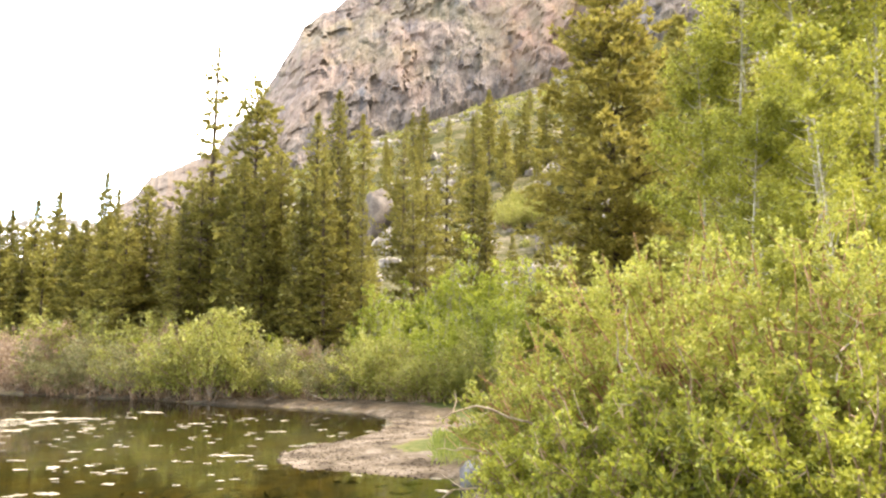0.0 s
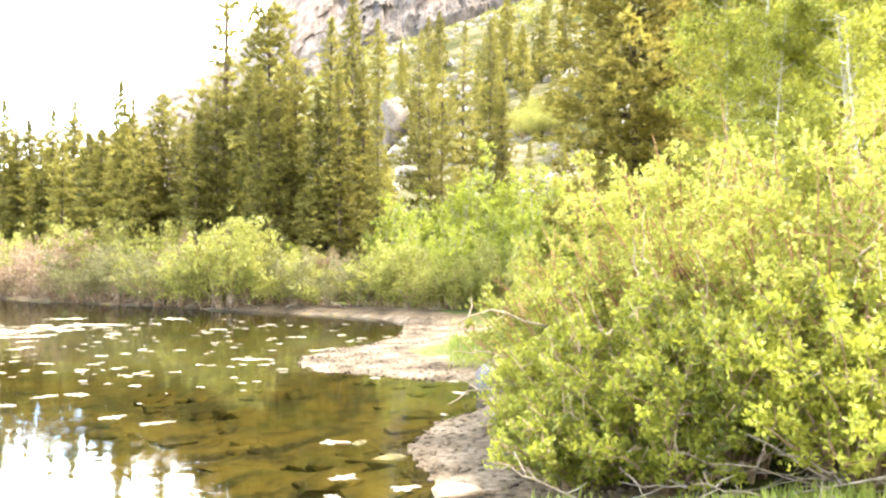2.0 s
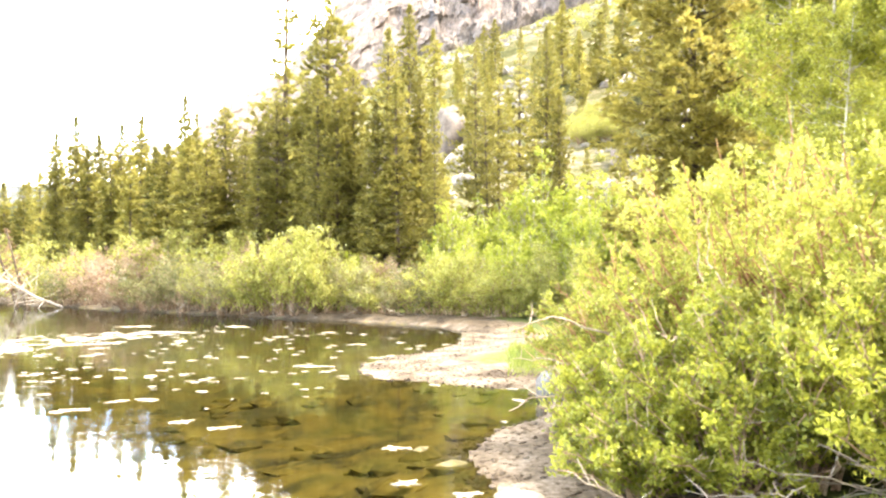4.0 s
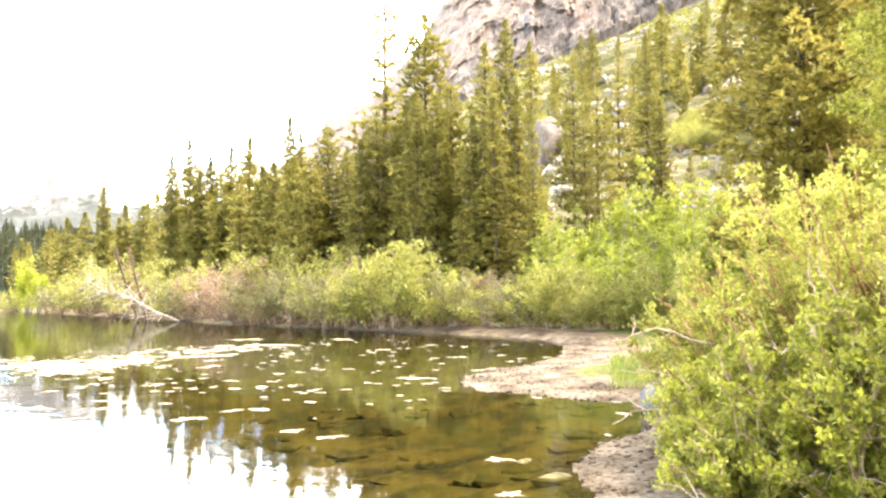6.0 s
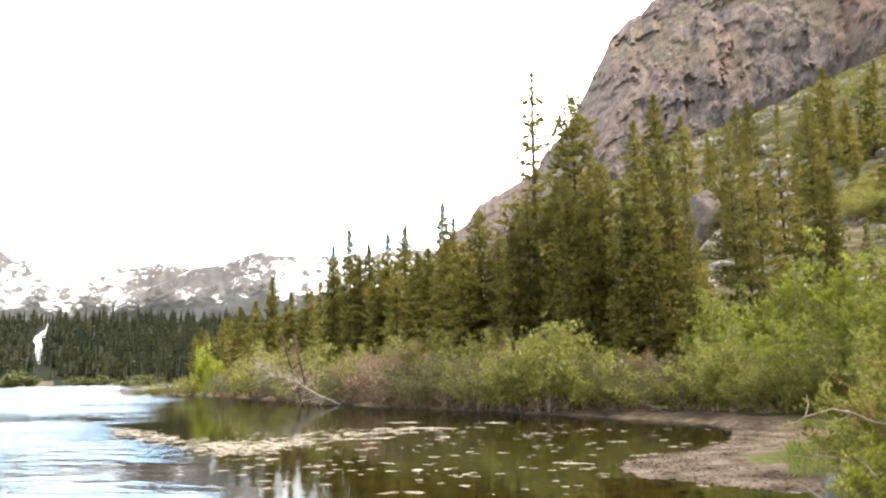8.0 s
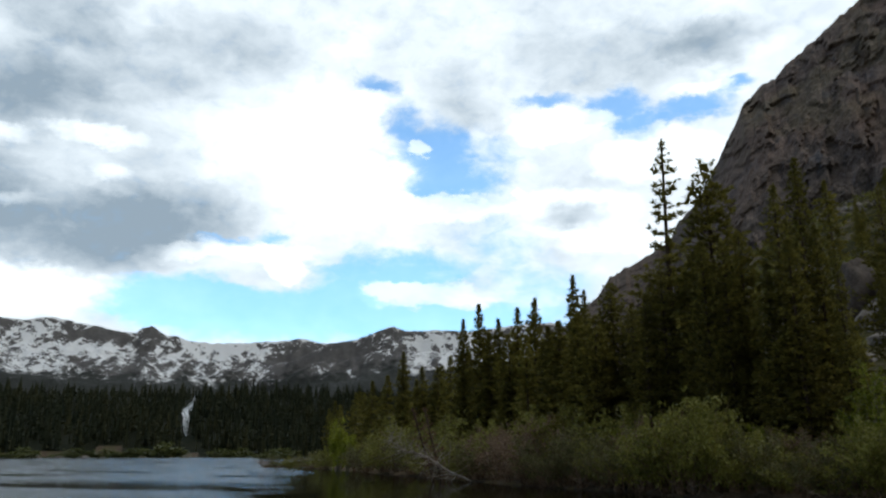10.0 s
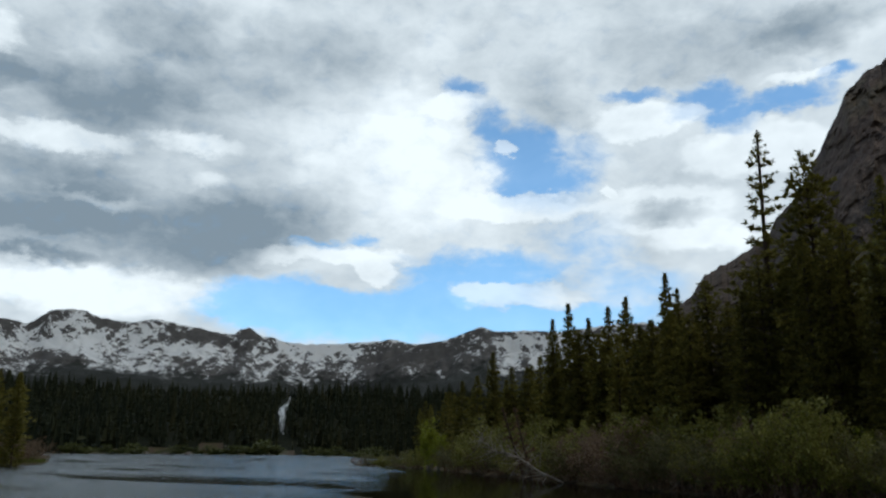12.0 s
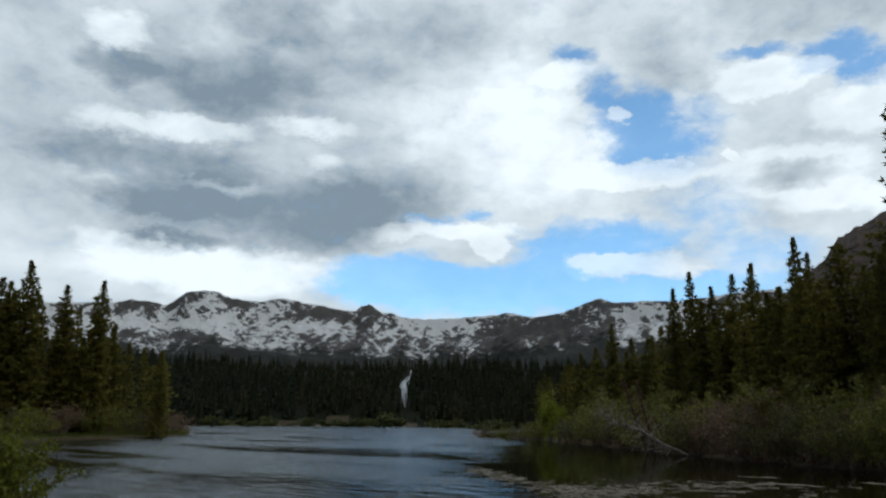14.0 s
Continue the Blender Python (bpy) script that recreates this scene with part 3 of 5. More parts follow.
def build_ground():
    az = np.radians(np.r_[np.arange(-180, -48, 4), np.arange(-48, 84, 0.4), np.arange(84, 180, 4)])
    far = np.r_[0.0, np.geomspace(0.8, 5, 22)[:-1], np.geomspace(5, 42, 120)[:-1], np.geomspace(42, 150, 60)[:-1], np.geomspace(150, 3600, 70)]
    a, d = np.meshgrid(az, far, indexing="ij")
    x, y = -np.sin(a) * d, np.cos(a) * d
    z = land(x, y)
    m, k = a.shape
    i, j = np.meshgrid(np.arange(m), np.arange(k - 1), indexing="ij")
    i2 = (i + 1) % m
    quads = np.stack([i * k + j, i2 * k + j, i2 * k + j + 1, i * k + j + 1], -1)[..., ::-1].reshape(-1, 4)
    cx, cy = x.ravel()[quads].mean(1), y.ravel()[quads].mean(1)
    edge, cd = inland(cx, cy), np.hypot(cx, cy)
    caz = np.degrees(np.arctan2(-cx, cy))
    gravel = ((cx > -4.8) & (cy < 29) & (cy > 5.2) & (edge < np.where(cy > 23.5, 0.9, 2.3) + 0.6 * smooth_noise(cx, cy, 9))) | ((edge < 0.3) & (cd < 60))
    slot = np.where(edge < 0, 0, np.where(gravel, 2, np.where(edge < 2.2, 1, 3)))
    slot = np.where((cd > RISE + 8) & (caz < 26) & (edge > 0), 4, slot)
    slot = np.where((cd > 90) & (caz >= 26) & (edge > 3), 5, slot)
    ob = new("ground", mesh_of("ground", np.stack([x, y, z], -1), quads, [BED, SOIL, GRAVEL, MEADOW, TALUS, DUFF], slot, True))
    tagged(ob, "lake bed, gravel shore, grassy bank and talus slope", "ground", kind="structure")


def build_water():
    az = np.radians(np.arange(-180, 180, 3.0))
    far = np.r_[0.0, 6, 20, 60, 200, 700]
    a, d = np.meshgrid(az, far, indexing="ij")
    verts = np.stack([-np.sin(a) * d, np.cos(a) * d, 0 * a], -1)
    m, k = a.shape
    i, j = np.meshgrid(np.arange(m), np.arange(k - 1), indexing="ij")
    i2 = (i + 1) % m
    quads = np.stack([i * k + j, i2 * k + j, i2 * k + j + 1, i * k + j + 1], -1)[..., ::-1].reshape(-1, 4)
    ob = new("lake", mesh_of("lake", verts, quads, [WATER], None, True))
    tagged(ob, "still brown-green lake water, rippled further out", "water", kind="structure")


build_ground()
build_water()


# ---- cliff and far mountains ----
def build_cliff():
    ridge_az = [-60, -30, -15, -5, 0, 4.3, 7.5, 9.6, 10.7, 11.3, 13.0, 14.6, 17.0, 19.0, 20.8, 21.6, 22.6, 26, 32]
    ridge_el = [36, 36, 34.5, 32.5, 30, 27.3, 25.6, 24.2, 23.2, 21.8, 19.3, 16.7, 14.0, 13.1, 12.2, 11.1, 10.2, 7.0, 1.0]
    az = np.arange(-38, 30, 0.16)
    s = np.linspace(-0.06, 1.12, 130)
    a, t = np.meshgrid(az, s, indexing="ij")
    el_top = np.interp(a, ridge_az, ridge_el) + 0.35 * smooth_noise(a * 2.2, 0 * a, 21) + 0.15 * smooth_noise(a * 9, 0 * a, 22)
    el_foot = np.interp(a, FOOT_AZ, FOOT_EL)
    back = 60 + 45 * ease((a - 13) / 4)
    deep = FOOT - 4 + 40 * ease((a - 13) / 3) + back * np.clip(t, 0, 1) ** 1.3
    top = np.tan(np.radians(el_top)) * (FOOT - 4 + 40 * ease((a - 13) / 3) + back) + EYE
    low = np.tan(np.radians(el_foot)) * FOOT * 0.97
    z = low + (top - low) * np.minimum(t, 1.0) - np.clip(t - 1, 0, 1) * 120
    deep = deep + np.clip(t - 1, 0, 1) * 400
    flat = np.stack([a.ravel() * 4.6, z.ravel(), deep.ravel() * 0.1], -1)
    relief = np.empty(len(flat))
    for i, (p, q, r) in enumerate(flat):
        buttress = noise.ridged_multi_fractal(Vector((p * 0.028, q * 0.010, 3.1)), 0.9, 2.1, 4, 1.0, 2.0)
        ledge = noise.fractal(Vector((p * 0.085, q * 0.055, 7.7)), 0.9, 2.2, 4)
        step = sum(noise.cell_vector(Vector((p * f + 0.8 * ledge, q * f * 0.6 + 0.7 * ledge, f)))[0] * w for f, w in ((0.09, 3.2), (0.21, 1.9), (0.45, 1.0)))
        relief[i] = -1.5 * buttress - 1.3 * ledge - 0.75 * step
    fade = np.clip((t + 0.06) / 0.1, 0, 1) * np.clip((1.06 - t) / 0.12, 0.25, 1)
    deep = deep + relief.reshape(a.shape) * fade + 6
    ar = np.radians(a)
    verts = np.stack([-np.sin(ar) * deep, np.cos(ar) * deep, z], -1)
    m, k = a.shape
    i, j = np.meshgrid(np.arange(m - 1), np.arange(k - 1), indexing="ij")
    quads = np.stack([i * k + j, (i + 1) * k + j, (i + 1) * k + j + 1, i * k + j + 1], -1)[..., ::-1].reshape(-1, 4)
    ob = new("cliff", mesh_of("cliff", verts, quads, [CLIFF]))
    tagged(ob, "steep grey and rust-brown rock cliff above the talus", "cliff", kind="structure")


def build_range(name, label, az_el, near, crest, foot_h, seed, jag):
    az = np.arange(az_el[0][0], az_el[-1][0], 0.13)
    s = np.linspace(0, 1.15, 90)
    a, t = np.meshgrid(az, s, indexing="ij")
    pa, pe = zip(*az_el)
    el = np.interp(a, pa, pe) + jag * smooth_noise(a * 3.5, 0 * a, seed) + 0.7 * jag * smooth_noise(a * 9, 0 * a, seed + 1) + 0.4 * jag * smooth_noise(a * 24, 0 * a, seed + 2)
    top = np.tan(np.radians(el)) * crest + EYE
    d = near + (crest - near) * t
    shape = np.interp(t, [0, 0.3, 0.7, 0.88, 1.0], [0, 0.30, 0.60, 0.71, 1.0])
    z = foot_h + (top - foot_h) * shape - np.clip(t - 1, 0, 1) * 900
    x0, y0 = -np.sin(np.radians(a)) * d, np.cos(np.radians(a)) * d
    rel = np.array([noise.ridged_multi_fractal(Vector((p * 0.0032, q * 0.0032, seed)), 0.95, 2.1, 6, 1.0, 2.0) + 0.5 * noise.fractal(Vector((p * 0.012, q * 0.012, seed)), 0.8, 2.0, 4) for p, q in zip(x0.ravel(), y0.ravel())]).reshape(a.shape)
    z = z + (rel - 1.1) * 36 * np.clip(t, 0, 1) * np.clip((1.0 - t) / 0.16, 0.22, 1)
    m, k = a.shape
    i, j = np.meshgrid(np.arange(m - 1), np.arange(k - 1), indexing="ij")
    quads = np.stack([i * k + j, (i + 1) * k + j, (i + 1) * k + j + 1, i * k + j + 1], -1)[..., ::-1].reshape(-1, 4)
    ob = new(name, mesh_of(name, np.stack([x0, y0, z], -1), quads, [ALPINE], None, True))
    tagged(ob, label, "mountain", kind="structure")


build_cliff()
build_range("mountain_far", "far grey mountain crest with spring snow fields", [(10, 7.5), (24, 8.6), (33, 8.0), (41.2, 7.7), (42.45, 7.8), (43.3, 7.91), (44.9, 7.68), (47.3, 7.71), (49.0, 7.58), (50.6, 7.62), (52.2, 7.74), (52.6, 8.0), (53.0, 8.35), (53.3, 8.5), (53.8, 8.37), (54.2, 8.0), (56.9, 8.22), (58.1, 8.48), (59.4, 8.63),
            (61.1, 8.38), (62.9, 8.48), (64.2, 8.96), (64.9, 8.98), (66.1, 8.73), (66.4, 8.48), (67.4, 7.85), (68.6, 8.09), (69.6, 8.29), (71.0, 7.95), (75, 7.4), (82, 7.8), (95, 6.5)], 1650, 2300, 62, 31, 0.06)
build_range("mountain_dome", "rounded forested mountain with snow patches", [(14, 4.0), (20, 8.0), (24.8, 9.08), (28.6, 8.8), (31.8, 8.54), (32.6, 8.63), (33.6, 8.88), (34.9, 8.69), (35.7, 8.65), (36.5, 8.89), (38.3, 8.37), (39.2, 7.96), (41.2, 7.6), (43.6, 6.49), (46, 5.0), (48, 4.0)], 1350, 1900, 58, 47, 0.05)


# ---- conifers ----
TOP = {}


def conifer(name, label, height, profile, seed, bare=0.06, step=0.36, limbs=8, tuft=0.25, many=4, dense=7.0, sparse=9.9, mat=None, group="", wood=True, fat=0.42, droop=-10.0, rise=42.0):
    """A conifer: a tapered trunk, whorls of limbs, and flat fans of needle tufts on them. profile: rows of height (0 to 1) and reach in metres; above sparse the whorls are thin."""
    rng = np.random.default_rng(seed)
    thing = empty(name)
    tagged(thing, label, "tree", group)
    trunk, boughs, crown = Soup(), Soup(), Soup()
    zs = np.linspace(0, height, 14)
    bend = np.stack([0.006 * height * np.sin(zs / height * 3 + seed), 0.006 * height * np.cos(zs / height * 2.3 + seed), zs - 0.3 * (zs == 0)], -1)
    tube(trunk, bend, 0.0085 * height * (1 - zs / height) ** 0.8 + (0.022 if sparse > 1 else 0.05), 7)
    ps, pr = zip(*profile)
    spots, ways, sizes = [], [], []
    z = bare * height
    while z < height - 0.12:
        s = z / height
        thin = s > sparse
        reach = float(np.interp(s, ps, pr)) * rng.uniform(0.85, 1.12)
        axis = np.array([np.interp(z, zs, bend[:, 0]), np.interp(z, zs, bend[:, 1]), z])
        n_limbs = limbs if not thin else max(4, limbs - 2)
        first = rng.uniform(0, 2 * np.pi)
        for k in range(n_limbs):
            a = first + (k + rng.uniform(-0.35, 0.35)) * 2 * np.pi / n_limbs
            length = max(0.12, reach * rng.choice([rng.uniform(0.45, 0.9), rng.uniform(0.85, 1.25)]))
            lift = np.radians(droop + rise * s**2.0 + rng.normal(0, 6))
            out = np.array([np.cos(a) * np.cos(lift), np.sin(a) * np.cos(lift), np.sin(lift)])
            side = np.array([-np.sin(a), np.cos(a), 0.0])
            root = axis + [0, 0, rng.normal(0, 0.05)]
            if wood and length > 0.45:
                f = np.linspace(0, 1, 3)[:, None]
                tube(boughs, root + out * length * f + np.array([0, 0, 0.20 * length]) * f**2.2, np.linspace(0.012 + 0.010 * length, 0.006, 3), 3)
            n = max(4, int(dense * length**1.25 * (1.3 if thin else 1.0)))
            f = rng.uniform(0.06, 1.0, n)[:, None] ** 0.8
            off = rng.uniform(-1, 1, n)[:, None] * (0.22 if thin else 0.42) * length * (1.05 - f) ** 0.6
            p = root + out * length * f + side * off + np.array([0, 0, 0.20 * length]) * f**2.2 + rng.normal(0, 0.035, (n, 3))
            spots.append(p)
            ways.append(np.repeat((out * 1.0)[None], n, axis=0) + side * off / (0.3 * length + 0.05) * 0.6)
            sizes.append(tuft * rng.uniform(0.7, 1.25, n) * float(np.clip(length / 0.75, 0.42, 1.0)))
        z += step * rng.uniform(0.8, 1.2) * (0.30 + 0.70 * min(1.0, reach / 1.0)) * (1.2 if thin else 1.0)
    spots, ways, sizes = np.concatenate(spots), np.concatenate(ways), np.concatenate(sizes)
    spots, ways, sizes = np.repeat(spots, many, 0), np.repeat(ways, many, 0), np.repeat(sizes, many)
    ways = ways + rng.normal(0, 1, ways.shape) * [0.8, 0.8, 0.5] + [0, 0, 0.25]
    up = np.array([0, 0, 1.0]) + rng.normal(0, 0.6, spots.shape)
    blades(crown, spots, ways, sizes * rng.uniform(0.7, 1.2, len(sizes)), sizes * fat * rng.uniform(0.7, 1.3, len(sizes)), up)
    part("trunk", trunk.mesh("trunk", BARK, True), thing)
    if wood:
        tagged(part("branchwork", boughs.mesh("branchwork", BARK), thing), kind="stuff")
    tagged(part("crown", crown.mesh("crown", mat or NEEDLE), thing), kind="stuff")
    TOP[thing] = float(max(height, np.concatenate(crown.v)[:, 2].max()))
    return thing


USED = set()


def settle(master, m):
    """The master itself goes to its first place, copies to the others."""
    if master not in USED:
        USED.add(master)
        master.matrix_basis = m
        return master
    return copy_thing(master, m @ Matrix.Diagonal((*[1 / v for v in master.scale], 1)))


def stand(ob, x, y, scale=1.0, turn=0.0, wide=1.0, sink=0.05):
    """The pose that sets a thing on the ground."""
    return Matrix.Translation((x, y, ground_z(x, y) - sink)) @ Matrix.Rotation(radians(turn), 4, "Z") @ Matrix.Diagonal((scale * wide, scale * wide, scale, 1))


BANKSIDE = "conifers on the bank"
COLUMN = [conifer("conifer", "slender olive-green conifer behind the willows", 15.0, [(0, 1.2), (0.10, 1.85), (0.40, 1.60), (0.66, 1.15), (0.84, 0.70), (0.94, 0.32), (1, 0.03)], 11 + i, 0.05 + 0.03 * i, step=0.36, tuft=0.30, dense=5.8, group=BANKSIDE) for i in range(2)]
CONE = [conifer("conifer", "full olive-green conifer with a ragged tip", 15.0, [(0, 1.3), (0.10, 2.2), (0.50, 1.9), (0.70, 1.5), (0.86, 1.05), (0.93, 0.50), (0.965, 0.50), (1, 0.06)], 21 + i, 0.06, step=0.44, limbs=9, tuft=0.33, dense=6.0, group=BANKSIDE) for i in range(2)]
TIERED = [conifer("conifer", "broad olive-green conifer with tiers of level boughs", 14.0, [(0, 1.3), (0.14, 2.2), (0.50, 1.95), (0.76, 1.3), (0.92, 0.55), (1, 0.08)], 31 + i, 0.10, step=0.66, limbs=9, dense=8.5, group=BANKSIDE, droop=-6, rise=26) for i in range(2)]
SPARSE = conifer("conifer", "tall conifer with a thin sparse spire above level boughs", 18.0, [(0, 1.0), (0.12, 1.8), (0.50, 1.75), (0.58, 1.3), (0.62, 1.05), (0.80, 0.85), (0.92, 0.50), (1, 0.08)], 41, 0.14, step=0.60, limbs=8, sparse=0.60, tuft=0.31, many=5, group=BANKSIDE, droop=-4, rise=12)
SPIRE = [conifer("conifer", "narrow conifer spire with short boughs", 13.0, [(0, 1.1), (0.10, 1.7), (0.45, 1.3), (0.70, 0.85), (0.86, 0.55), (0.95, 0.26), (1, 0.03)], 43 + i, 0.05, step=0.32, limbs=8, tuft=0.34, many=5, group=BANKSIDE) for i in range(2)]
LIGHT_FIR = [conifer("conifer", "slender dark green conifer in the wood", 12.0, [(0, 1.2), (0.08, 1.8), (0.45, 1.35), (0.70, 0.92), (0.88, 0.42), (1, 0.03)], 51 + i, 0.03, step=0.56, limbs=6, tuft=0.54, many=3, dense=2.2, group=BANKSIDE, wood=False, fat=0.5) for i in range(3)]


def plant(master, az, el, far, wide=1.0, turn=0.0):
    """Plants a conifer whose top shows at that height in degrees above the eye's horizon."""
    x, y = polar(az, far)
    height = far * math.tan(radians(el)) + EYE - ground_z(x, y) + 0.05
    return settle(master, stand(master, x, y, height / TOP[master], turn, wide))


KINDS = {"column": COLUMN, "cone": CONE, "tiered": TIERED, "sparse": [SPARSE], "spire": SPIRE, "fir": LIGHT_FIR}


def row(kind, trees):
    """Trees of a kind: degrees to the left, degrees up of the top, metres off, width."""
    for i, (az, el, far, wide) in enumerate(trees):
        plant(KINDS[kind][i % len(KINDS[kind])], az, el, far, wide, (i * 67) % 360)


# along the bank of the inlet
row("sparse", [(16.5, 21.5, 49, 1.0)])
row("cone", [(13.5, 19.6, 46, 1.0), (20.7, 11.8, 54, 1.15), (11.9, 14.7, 43, 1.0), (15.0, 13.6, 47, 1.1), (12.9, 14.0, 42, 0.9), (22.0, 9.6, 52, 1.2)])
row("column", [(9.4, 17.6, 40, 1.0), (7.8, 19.1, 42, 0.82), (8.6, 14.0, 39, 1.1), (6.9, 14.6, 41, 0.9), (10.3, 12.6, 40, 1.0), (6.0, 12.8, 38, 0.7), (18.5, 10.8, 47, 1.2), (19.4, 10.2, 52, 1.2), (21.4, 9.4, 54, 1.2), (14.3, 14.2, 43, 1.0), (-2.1, 17.6, 48, 0.85), (-3.0, 13.0, 46, 1.0)])
row("tiered", [(17.3, 13.0, 47, 0.95), (3.0, 16.2, 44, 0.85), (1.2, 14.3, 43, 0.9), (-0.3, 16.0, 46, 0.9), (18.0, 11.6, 49, 1.0), (2.2, 12.5, 41, 0.8)])
row("spire", [(23.5, 12.4, 62, 0.75), (22.7, 11.3, 64, 0.7), (26.2, 10.9, 70, 0.9), (27.5, 10.2, 73, 0.85), (28.9, 9.45, 78, 0.85), (30.3, 10.5, 80, 0.85), (31.5, 9.4, 82, 0.8), (35.8, 7.1, 100, 0.9), (24.5, 9.2, 58, 1.25), (23.2, 9.6, 54, 1.3), (25.4, 8.8, 64, 1.2), (29.6, 8.4, 76, 1.2)])
row("fir", [(34.4, 6.0, 95, 1.2), (33.3, 6.0, 92, 1.2), (32.4, 6.8, 88, 1.1), (38.0, 5.0, 104, 1.2), (36.9, 5.4, 108, 1.1), (39.1, 4.2, 112, 1.2), (28.2, 8.3, 72, 1.1), (27.0, 8.2, 66, 1.2), (25.0, 8.4, 64, 1.1)])
# on the talus slope and above the near wood
row("fir", [(5.95, 17.4, 165, 1.3), (1.5, 18.0, 178, 1.2), (2.3, 17.6, 182, 1.2), (-3.4, 19.2, 150, 1.2), (-4.6, 17.0, 140, 1.4), (-6.1, 18.2, 146, 1.4), (-7.6, 18.6, 150, 1.5), (-6.9, 15.0, 120, 1.4), (-5.0, 9.0, 70, 0.9), (-7.4, 9.6, 76, 1.0), (4.2, 15.0, 150, 1.2), (-17.3, 23.5, 62, 1.1), (-18.6, 22.0, 60, 1.1), (-16.2, 21.0, 66, 1.1)])
row("fir", [(-9.5, 20.5, 170, 1.4), (-10.5, 19.0, 130, 1.4), (-14.8, 22.0, 90, 1.3), (2.8, 16.8, 200, 1.2), (-2.6, 16.4, 130, 1.3), (-0.4, 17.4, 200, 1.3), (-20.0, 22.0, 75, 1.3), (8.3, 14.8, 200, 1.2)])
row("column", [(-28.6, 25.5, 44, 1.4), (-25.6, 26.0, 46, 1.3), (-21.5, 24.0, 52, 1.3), (-30.5, 26.0, 42, 1.4)])
rng = np.random.default_rng(8)
for i in range(34):
    az = rng.uniform(-12.0, 5.0)
    far = rng.uniform(95, 205)
    x, y = polar(az, far)
    tall = rng.uniform(5.5, 10.0)
    settle(LIGHT_FIR[i % 3], stand(None, x, y, tall / TOP[LIGHT_FIR[i % 3]], rng.uniform(0, 360), rng.uniform(1.0, 1.4)))
# across the open lake
row("fir", [(77.2, 8.9, 98, 1.1), (75.0, 8.0, 100, 1.1), (72.6, 7.3, 100, 1.0), (70.4, 6.4, 106, 1.0), (69.4, 5.2, 112, 1.0), (76.5, 8.2, 104, 1.1), (78.6, 9.6, 96, 1.1), (80.5, 9.0, 96, 1.1), (68.4, 4.9, 118, 1.0), (67.2, 4.4, 130, 1.0)])
row("spire", [(75.8, 10.1, 96, 1.0), (73.5, 8.7, 98, 1.0), (71.3, 9.2, 96, 0.95), (76.8, 8.7, 97, 1.0)])

# lower trees that fill the wood behind the front row
rng = np.random.default_rng(5)
for i in range(32):
    az = rng.uniform(17.5, 42.0)
    far = np.interp(az, [11, 20, 27, 32, 38, 42], [48, 54, 66, 82, 108, 122]) * rng.uniform(1.0, 1.25)
    el = np.interp(az, [11, 20, 24, 30, 34, 38, 42], [12.0, 9.6, 8.4, 7.6, 5.4, 4.4, 3.4]) * rng.uniform(0.7, 1.05)
    plant(LIGHT_FIR[i % 3], az, el, far, rng.uniform(1.1, 1.4), rng.uniform(0, 360))

for i in range(18):
    az = rng.uniform(5.0, 24.0)
    el = np.interp(az, [4, 12, 18, 24], [9.0, 10.0, 9.0, 7.5]) * rng.uniform(0.75, 1.05)
    plant(LIGHT_FIR[i % 3], az, el, rng.uniform(56, 80), rng.uniform(1.0, 1.3), rng.uniform(0, 360))

for i in range(28):
    az = rng.uniform(67.0, 84)
    plant(LIGHT_FIR[i % 3], az, rng.uniform(0.55, 1.0) * np.interp(az, [67, 70, 74, 84], [4.6, 6.0, 7.6, 8.6]), rng.uniform(96, 125), rng.uniform(1.1, 1.4), rng.uniform(0, 360))

# the large pine
big_pine = conifer("pine", "large full-crowned pine with dense olive-brown needles", 17.8, [(0, 2.2), (0.15, 3.2), (0.50, 3.15), (0.64, 2.7), (0.75, 2.0), (0.88, 1.1), (0.97, 0.5), (1, 0.2)], 77, 0.08, step=0.55, limbs=11, tuft=0.30, many=5, dense=8.5, mat=PINE, droop=-8, rise=36)
x, y = polar(-12.3, 31.0)
big_pine.matrix_basis = stand(big_pine, x, y, 1.0, 20, 1.0)


FALL_FAR, FALL_AZ = [520, 590, 650, 760, 830, 975], [50.35, 50.55, 50.62, 50.6, 50.35, 50.1]


